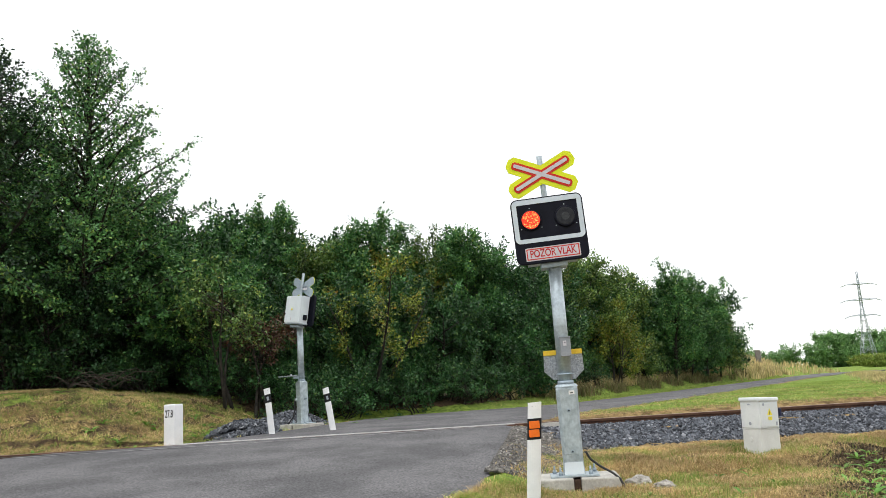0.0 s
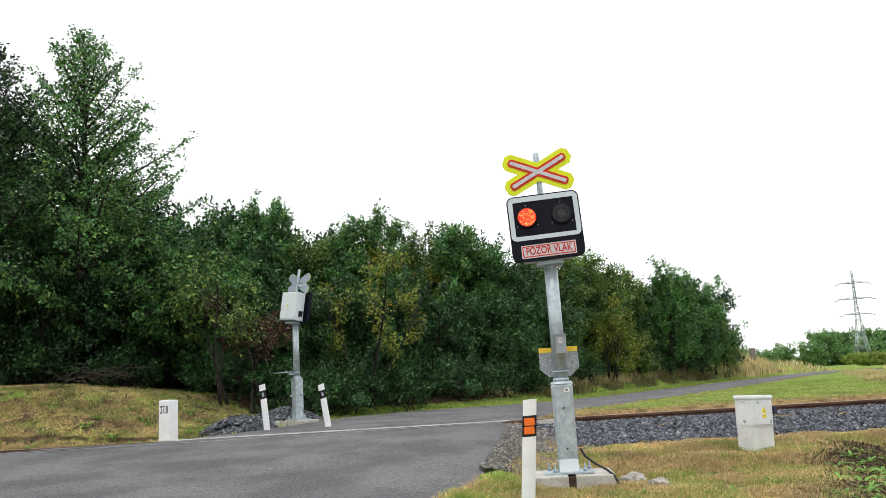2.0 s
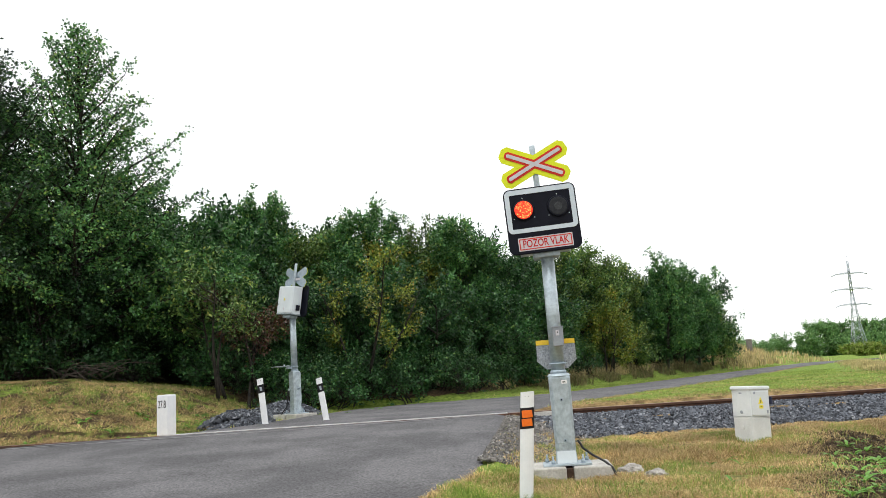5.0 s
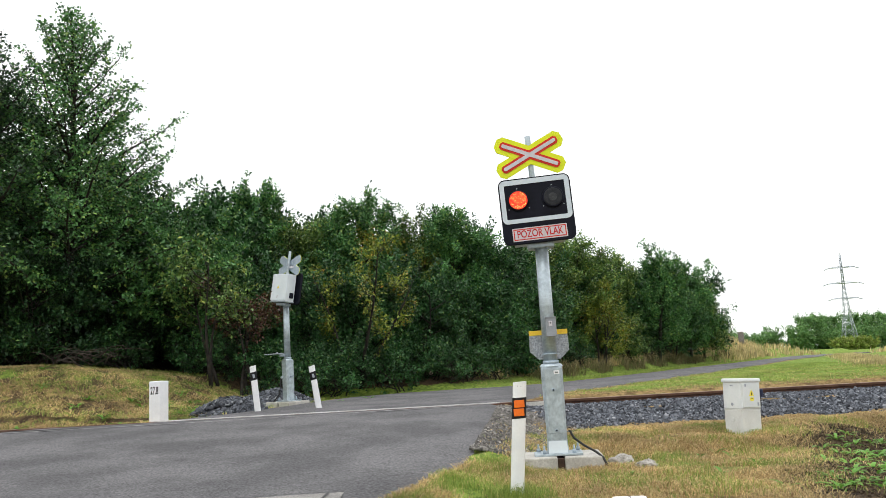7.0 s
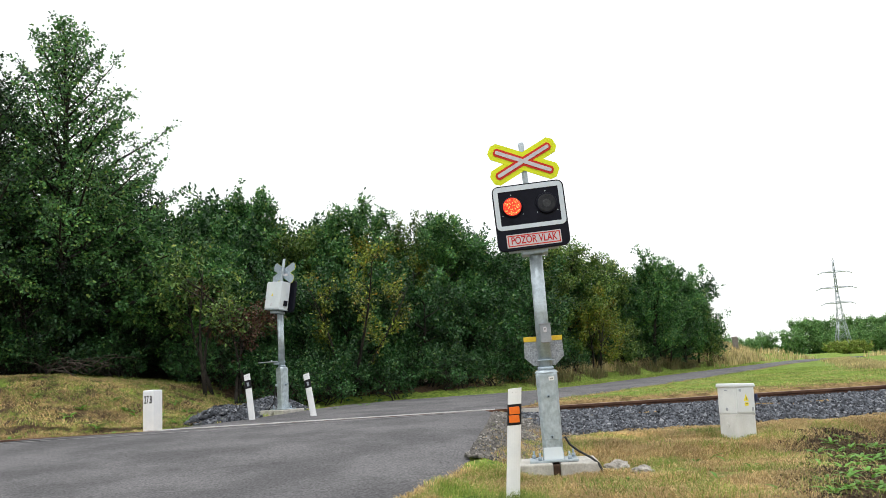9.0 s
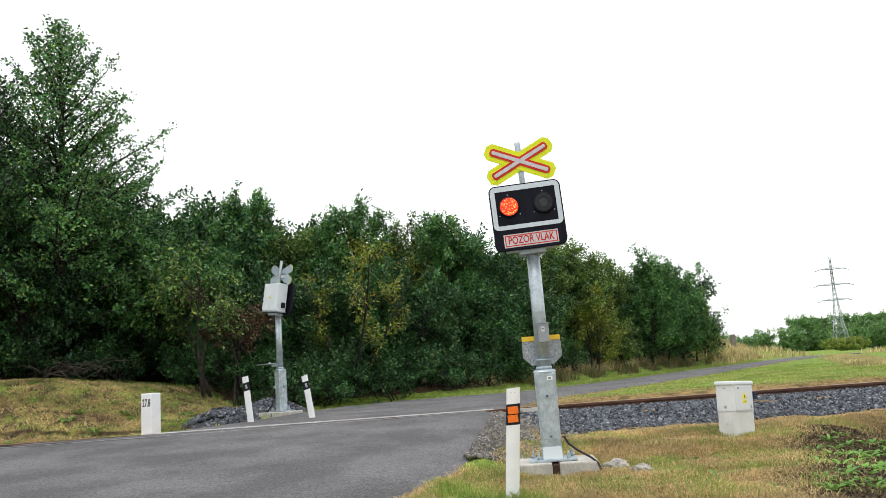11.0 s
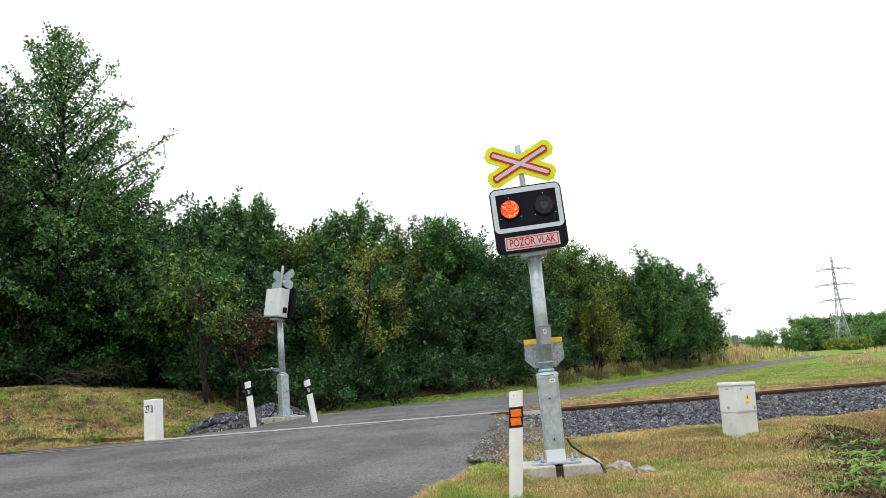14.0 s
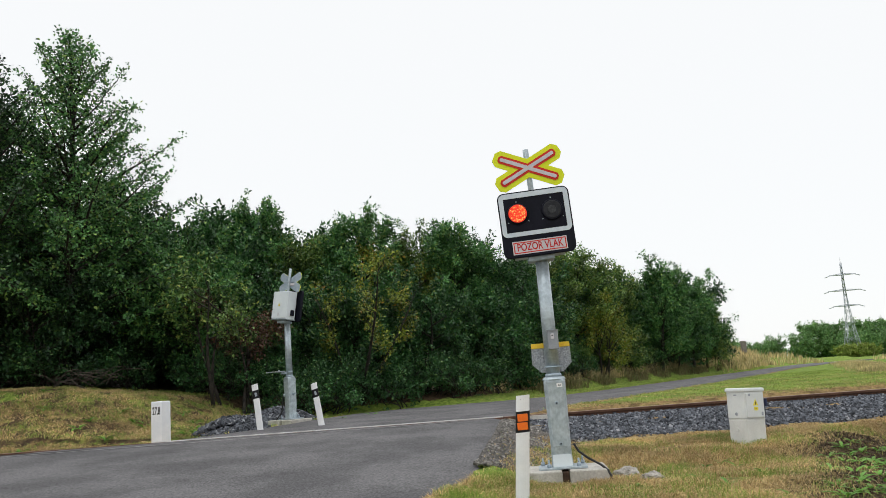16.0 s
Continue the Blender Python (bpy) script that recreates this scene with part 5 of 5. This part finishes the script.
    grow("bush", stand(-5.9, 20.4), 3.3, 1.0, 2300, 0.105, LEAF_OLIVE, "sapling with yellow-green leaves beside the bank", "bush", 53, stems=3, foot=0.48, rise=0.55, limbs=18, group=u)
    grow("bush", stand(-4.9, 20.5), 3.0, 0.9, 2000, 0.10, LEAF_RED, "bush with reddish brown leaves", "bush", 54, stems=3, foot=0.5, rise=0.5, limbs=14, group=u)
    grow("bush", stand(-2.15, 22.6), 3.9, 0.45, 2700, 0.095, LEAF_YELLOW, "tall bush with yellowing leaves", "bush", 55, stems=3, foot=0.34, rise=0.7, limbs=20, group=u)
    grow("bush", stand(-1.2, 26.2), 5.2, 0.6, 2600, 0.11, LEAF_YELLOW, "tall bush with yellowing leaves", "bush", 56, stems=2, foot=0.6, rise=0.8, limbs=16, group=u)
    grow("bush", stand(6.9, 33.6), 2.8, 1.2, 5200, 0.115, LEAF_YELLOW, "olive bush with pale leaves by the road", "bush", 57, stems=3, foot=0.08, rise=0.7, limbs=20, group=u)
    grow("bush", stand(8.9, 36.4), 2.0, 1.0, 4200, 0.115, LEAF_OLIVE, "olive bush with pale leaves by the road", "bush", 58, stems=3, foot=0.08, rise=0.7, limbs=18, group=u)
    # added bushes that hide the trunks; darkened leaves stand for the shaded hollow
    gloom = grow("bush", stand(-9.9, 20.5), 2.8, 1.7, 9500, 0.11, LEAF_SHADED, "added bush under the tall trees, shade painted into its leaves", "bush", 65, stems=4, foot=0.1, rise=0.6, limbs=28, group=u)
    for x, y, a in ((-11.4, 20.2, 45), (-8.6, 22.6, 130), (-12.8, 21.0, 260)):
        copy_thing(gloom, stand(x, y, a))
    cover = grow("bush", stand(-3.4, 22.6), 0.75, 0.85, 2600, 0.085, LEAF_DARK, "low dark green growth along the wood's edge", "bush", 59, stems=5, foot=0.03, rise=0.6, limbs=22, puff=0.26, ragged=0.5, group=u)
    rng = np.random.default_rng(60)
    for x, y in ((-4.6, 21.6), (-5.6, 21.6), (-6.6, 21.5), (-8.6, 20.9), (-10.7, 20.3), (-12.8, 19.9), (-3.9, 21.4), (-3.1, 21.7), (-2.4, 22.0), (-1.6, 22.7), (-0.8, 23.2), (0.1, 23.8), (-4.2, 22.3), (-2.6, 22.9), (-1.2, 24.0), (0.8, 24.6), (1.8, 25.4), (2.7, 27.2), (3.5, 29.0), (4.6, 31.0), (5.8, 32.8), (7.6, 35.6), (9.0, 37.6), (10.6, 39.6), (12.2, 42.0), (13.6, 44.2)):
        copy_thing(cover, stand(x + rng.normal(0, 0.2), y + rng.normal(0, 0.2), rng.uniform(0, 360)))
    # far trees round the field, haze painted into their leaf colour
    f = "far trees round the field"
    far = grow("tree", stand(134, 280), 10.4, 6.0, 9000, 0.7, LEAF_HAZED, "distant green tree at the field's edge", "tree", 61, foot=0.0, rise=0.6, limbs=40, puff=1.7, ragged=0.4, group=f)
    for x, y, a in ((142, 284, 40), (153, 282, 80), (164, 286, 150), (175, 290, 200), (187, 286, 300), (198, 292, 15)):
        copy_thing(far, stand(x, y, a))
    far2 = grow("tree", stand(127, 275), 6.4, 5.4, 7000, 0.65, LEAF_HAZED, "distant lower green tree at the field's edge", "tree", 62, foot=0.0, rise=0.5, limbs=32, puff=1.5, ragged=0.4, group=f)
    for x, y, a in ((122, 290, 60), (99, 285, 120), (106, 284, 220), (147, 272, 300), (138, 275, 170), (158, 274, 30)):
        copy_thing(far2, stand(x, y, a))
    low_far = grow("tree", stand(92, 278), 4.6, 5.0, 5500, 0.6, LEAF_HAZED, "low distant green tree behind the road", "tree", 64, foot=0.0, rise=0.45, limbs=28, puff=1.2, ragged=0.4, group=f)
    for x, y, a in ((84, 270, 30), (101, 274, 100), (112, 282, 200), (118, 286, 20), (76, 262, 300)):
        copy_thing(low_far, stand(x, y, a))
    shrub = grow("bush", stand(124, 241), 3.4, 2.8, 5000, 0.45, BLADE_GREEN, "yellow-green bush under the pylon", "bush", 63, stems=3, foot=0.02, rise=0.5, limbs=22, puff=0.9, group=f)
    for x, y, a in ((127, 238, 50), (133, 242, 140)):
        copy_thing(shrub, stand(x, y, a))


plant_trees()

# ---------- grass, weeds and litter ----------


def blades(name, x, y, height, width, material, label, seed, lean=0.5):
    """Grass blades as one mesh: each a narrow bent strip with a pointed tip."""
    rng = np.random.default_rng(seed)
    n = len(x)
    z = land(x, y) + relief(x, y) - 0.01
    a = rng.uniform(0, math.tau, n)
    h = height * rng.uniform(0.45, 1.3, n)
    s = np.column_stack([np.cos(a), np.sin(a), np.zeros(n)]) * (width * rng.uniform(0.6, 1.3, n))[:, None]
    b = rng.uniform(0, math.tau, n)
    tip = np.column_stack([np.cos(b), np.sin(b), np.zeros(n)]) * (h * lean * rng.uniform(0.1, 1.6, n))[:, None]
    o = np.column_stack([x, y, z])
    up = np.column_stack([np.zeros(n), np.zeros(n), h])
    mid = o + tip * 0.35 + up * 0.6
    co = np.stack([o - s / 2, o + s / 2, mid - s * 0.4, mid + s * 0.4, o + tip + up * np.clip(1.1 - lean * 0.4, 0.25, 1)], 1).reshape(-1, 3)
    k = 5 * np.arange(n)[:, None]
    f = np.concatenate([k + [0, 1, 3], k + [0, 3, 2], k + [2, 3, 4]], 1).reshape(-1, 3)
    return tagged(sheet(name, co, f, material), label, "grass", kind="stuff")


def clumped(rng, n, x0, x1, y0, y1, grain, cut, seed):
    """Random spots, kept where a noise is high."""
    x, y = rng.uniform(x0, x1, n), rng.uniform(y0, y1, n)
    v = np.array([noise.noise((a * grain, b * grain, seed)) for a, b in zip(x, y)])
    keep = v + rng.normal(0, 0.17, n) > cut
    return x[keep], y[keep]


def off_road(x, y, gap=0.03):
    d = y - rail_y(x)
    gritty = (x < right_edge(y) + 0.15 + 0.25 * (y - 8.9)) & (x > right_edge(y)) & (y > 9.0) & (y < 12.6) & (np.sin(x * 37.0) * np.sin(y * 29.0) < 0.75)
    return ~gritty & ((x > right_edge(y) + gap) | (x < left_edge(y) - gap)) & ((d < -2.0) | (d > 1.9) | ((x < -4.9) & (d > 0.2)))


def sow():
    rng = np.random.default_rng(77)

    def put(name, n, area, grain, cut, h, w, mat_, label, seed, lean=0.5, gap=0.03):
        x, y = clumped(rng, n, *area, grain, cut, seed)
        k = off_road(x, y, gap) & (bare_and_shade(x, y) < rng.uniform(0.55, 1.0, len(x))) & (np.hypot((x + 3.45) / 0.7, (y - 18.3) / 0.7) > 1)
        blades(name, x[k], y[k], h, w, mat_, label, seed, lean)

    put("dry_grass", 260000, (-0.6, 7.0, 5.6, 12.0), 1.3, -0.3, 0.070, 0.0060, BLADE_DRY, "short dry mown grass on the verge", 1, 1.3)
    put("green_grass", 110000, (-0.6, 6.0, 5.6, 11.6), 1.5, 0.12, 0.080, 0.0055, BLADE_GREEN, "short green grass on the verge", 2, 0.7)
    put("dry_grass", 70000, (-13, -3.0, 13.6, 20.5), 1.6, -0.15, 0.085, 0.010, BLADE_DRY, "short dry mown grass on the bank", 3, 1.9)
    put("green_grass", 40000, (-13, -2.4, 14.2, 22), 1.3, 0.0, 0.09, 0.010, BLADE_GREEN, "green grass on the bank", 4, 0.7)
    put("green_grass", 9000, (-5.2, -2.2, 14.6, 20), 1.4, -0.15, 0.12, 0.012, BLADE_GREEN, "green grass round the gravel heaps", 5, 0.6)
    put("green_grass", 70000, (2.0, 16, 15.6, 34), 0.6, -0.2, 0.06, 0.009, BLADE_GREEN, "green grass between the track and the road", 6, 0.8)
    put("dry_grass", 30000, (1.2, 15, 15.2, 27), 0.8, -0.08, 0.055, 0.008, BLADE_DRY, "dry grass behind the rail", 7, 1.0)
    n = 9000
    x, y = rng.uniform(3.0, 7.0, n), rng.uniform(7.0, 11.2, n)
    k = bare_and_shade(x, y) > rng.uniform(0.3, 1.0, n)
    blades("withered_grass", x[k], y[k], 0.04, 0.005, UNDERGROWTH, "withered brown stalks on the bare ditch bank", 18, 1.6)
    # lush tufts at the asphalt edge and the post
    n = 14000
    y = rng.uniform(6.0, 8.6, n)
    x = right_edge(y) + np.abs(rng.normal(0.0, 0.42, n)) + 0.16
    k = np.array([noise.noise((a * 2.1, b * 2.1, 5)) for a, b in zip(x, y)]) > -0.15
    blades("green_grass", x[k], y[k], 0.06, 0.003, BLADE_GREEN, "tufts of green grass along the asphalt", 8, 0.6)
    n = 1600
    x, y = rng.normal(0.66, 0.16, n), rng.normal(7.05, 0.14, n)
    blades("green_grass", x, y, 0.14, 0.004, BLADE_GREEN, "tuft of green grass round the marker post", 9, 0.5)
    n = 1800
    x = rng.uniform(0.85, 1.8, n)
    y = 8.48 - rng.exponential(0.14, n)
    blades("dry_grass", x, y, 0.08, 0.004, BLADE_DRY, "dry grass in front of the foundation", 10, 0.6)
    # straw-coloured edge between ballast and grass
    n = 18000
    x = rng.uniform(1.6, 9.5, n)
    y = rail_y(x) - 2.0 - np.abs(rng.normal(0, 0.4, n)) - 0.02
    blades("dry_grass", x, y, 0.07, 0.008, BLADE_DRY, "flattened straw below the ballast", 11, 1.6)
    # tall grass by the wood's edge, on the mound and in the field
    n = 7000
    u = rng.random(n)
    y = 25.5 + u * 24
    x = left_edge(y) - 2.8 - rng.exponential(0.6, n)
    k = np.array([noise.noise((a * 0.6, b * 0.6, 15)) for a, b in zip(x, y)]) > -0.15
    blades("tall_grass", x[k], y[k], 0.36, 0.012, BLADE_TALL, "tall dry grass along the wood's edge", 12, 0.25)
    n = 9000
    x, y = rng.normal(20.3, 2.2, n), rng.normal(55, 4.5, n)
    k = x < left_edge(y) - 1.0
    blades("tall_grass", x[k], y[k], 0.5, 0.05, BLADE_TALL, "tall dry grass on the mound", 13, 0.25)
    n = 9000
    u = rng.random(n)
    x = 13.6 + 13.0 * u + rng.normal(0, 0.25, n) + 0.8 * rng.random(n)
    y = 24.6 + 28.0 * u + rng.normal(0, 0.5, n)
    blades("tall_grass", x, y, 0.15, 0.025, BLADE_TALL, "strip of tall pale grass along the field", 14, 0.25)
    n = 5000
    x, y = rng.uniform(26, 60, n), rng.uniform(58, 66, n)
    k = (x > right_edge(y) + 1) | (x < left_edge(y) - 1)
    blades("tall_grass", x[k], y[k], 0.4, 0.08, BLADE_TALL, "strip of tall pale grass behind the road", 15, 0.2)
    # dry undergrowth between the road and the wood
    n = 14000
    u = rng.random(n)
    y = 26 + u * 24
    x = left_edge(y) - 2.0 - np.abs(rng.normal(0.0, 0.8, n))
    k = np.array([noise.noise((a_ * 0.5, b_ * 0.5, 25)) for a_, b_ in zip(x, y)]) > 0.02
    blades("tall_grass", x[k], y[k], 0.42, 0.012, UNDERGROWTH, "brown dry undergrowth along the wood", 16, 0.45)
    n = 22000
    y = rng.uniform(25, 52, n)
    x = left_edge(y) - 0.1 - np.abs(rng.normal(0, 1.1, n))
    blades("green_grass", x, y, 0.09, 0.010, BLADE_GREEN, "green grass strip along the far road", 17, 0.7)


sow()


def weed(m, leaves, length, seed, label, group):
    """A broad-leaved weed: a rosette of long folded leaves."""
    rng = np.random.default_rng(seed)
    w = thing("weed", m, label, "weed", group)
    for i in range(leaves):
        a, el = i * 2.4 + rng.normal(0, 0.3), rng.uniform(0.35, 1.2)
        L = length * rng.uniform(0.6, 1.15)
        b = bmesh.new()
        rows_ = []
        for t, wd in ((0, 0.05), (0.2, 0.45), (0.45, 1.0), (0.7, 0.85), (0.9, 0.4), (1.0, 0.04)):
            e = el - 1.1 * t * t
            r = L * t * math.cos(e * 0.8)
            z = L * (math.sin(el) * t - 0.45 * t * t)
            half = 0.125 * L * wd
            row = []
            for s_ in (-1, 0, 1):
                row.append(b.verts.new((math.cos(a) * r - math.sin(a) * half * s_, math.sin(a) * r + math.cos(a) * half * s_, z + abs(s_) * half * 0.35 + 0.01)))
            rows_.append(row)
        for p, q in zip(rows_, rows_[1:]):
            for k in range(2):
                b.faces.new((p[k], p[k + 1], q[k + 1], q[k])).smooth = True
        part("leaf", b, WEED, w)
    return w


def plant_weeds():
    g = "weeds on the ditch bank"
    a = weed(stand(4.95, 9.35), 11, 0.185, 1, "green broad-leaved weed on the ditch bank", g)
    b = weed(stand(4.5, 8.6), 9, 0.15, 2, "green broad-leaved weed on the ditch bank", g)
    rng = np.random.default_rng(4)
    for x, y in ((4.81, 9.75), (4.72, 9.43), (4.11, 8.15), (4.97, 9.64), (3.97, 8.33), (3.49, 7.25), (3.36, 6.85), (5.03, 9.31), (4.58, 8.29), (3.84, 7.07), (3.77, 7.21), (3.82, 7.51), (4.74, 9.11), (5.26, 9.83), (5.54, 10.1), (5.13, 10.11), (4.42, 8.94), (4.43, 9.34), (4.04, 7.35), (4.35, 8.15), (3.55, 7.03), (5.2, 9.5), (4.9, 8.8), (4.7, 8.55), (5.4, 9.7), (4.2, 7.8), (4.86, 9.2), (4.62, 9.1), (5.6, 9.9), (4.3, 7.5), (3.95, 7.75), (4.55, 8.9)):
        copy_thing(a if rng.random() < 0.5 else b, stand(x, y, rng.uniform(0, 360)))
    g = "small weeds in the mown grass"
    c = weed(stand(2.62, 8.35), 8, 0.14, 5, "small dark green weed in the mown grass", g)
    for x, y in ((2.95, 9.19), (2.72, 7.84), (3.32, 8.51), (3.19, 9.35), (3.28, 9.12), (2.96, 6.96), (1.88, 8.02), (2.31, 8.78)):
        copy_thing(c, stand(x, y, rng.uniform(0, 360)))
    g = "green weeds on the bank"
    d = weed(stand(-6.6, 15.8), 9, 0.26, 6, "green weed growing out of the mown bank", g)
    for x, y in ((-6.59, 17.18), (-5.99, 18.66), (-7.36, 16.83), (-6.99, 17.57), (-6.3, 17.0), (-6.0, 17.5), (-5.4, 17.6), (-5.0, 16.4), (-5.6, 18.2), (-8.6, 17.4), (-9.2, 18.6), (-4.7, 18.2), (-5.1, 19.2), (-6.1, 15.3), (-7.4, 16.4), (-5.6, 15.9), (-5.3, 16.6), (-4.9, 17.3), (-5.9, 17.2), (-7.9, 15.1), (-5.2, 15.2), (-6.4, 14.7), (-2.2, 18.6), (-1.7, 19.6), (-2.5, 17.9)):
        copy_thing(d, stand(x, y, rng.uniform(0, 360)))


plant_weeds()


def brushwood():
    """A heap of dead branches under the trees and a few bare stems."""
    rng = np.random.default_rng(31)
    h = thing("brushwood", stand(-8.9, 19.7), "heap of dead grey branches under the trees", "branches")
    for i in range(26):
        a = rng.normal(0.1, 0.5)
        L = rng.uniform(0.5, 1.1)
        o = np.array([rng.normal(0, 0.45), rng.normal(0, 0.2), rng.uniform(0.02, 0.3)])
        d = np.array([math.cos(a) * rng.choice([-1, 1]), rng.normal(0, 0.3), rng.uniform(-0.05, 0.3)])
        pts = [o + d * L * t + np.array([0, 0, 0.25 * math.sin(t * 3.0)]) * rng.uniform(0.2, 1) for t in (0, 0.35, 0.7, 1)]
        part("branch", tube(pts, [0.014, 0.011, 0.008, 0.003], 5), DEADWOOD, h)


brushwood()


def motions():
    """The red light changes over between the two lenses every half second."""
    left, right = HEAD @ pose(-0.195, -0.211, 0.118), HEAD @ pose(0.195, -0.211, 0.118)
    rows_ = [(0.0, left)]
    k = 0
    while 0.25 + 0.5 * k < 16.0:
        t = 0.25 + 0.5 * k
        old_, new_ = (left, right) if k % 2 == 0 else (right, left)
        rows_ += [(t - 1 / 60, old_), (t + 1 / 60, new_)]
        k += 1
    rows_.append((16.0, rows_[-1][1]))
    walk(LIT, rows_)


motions()
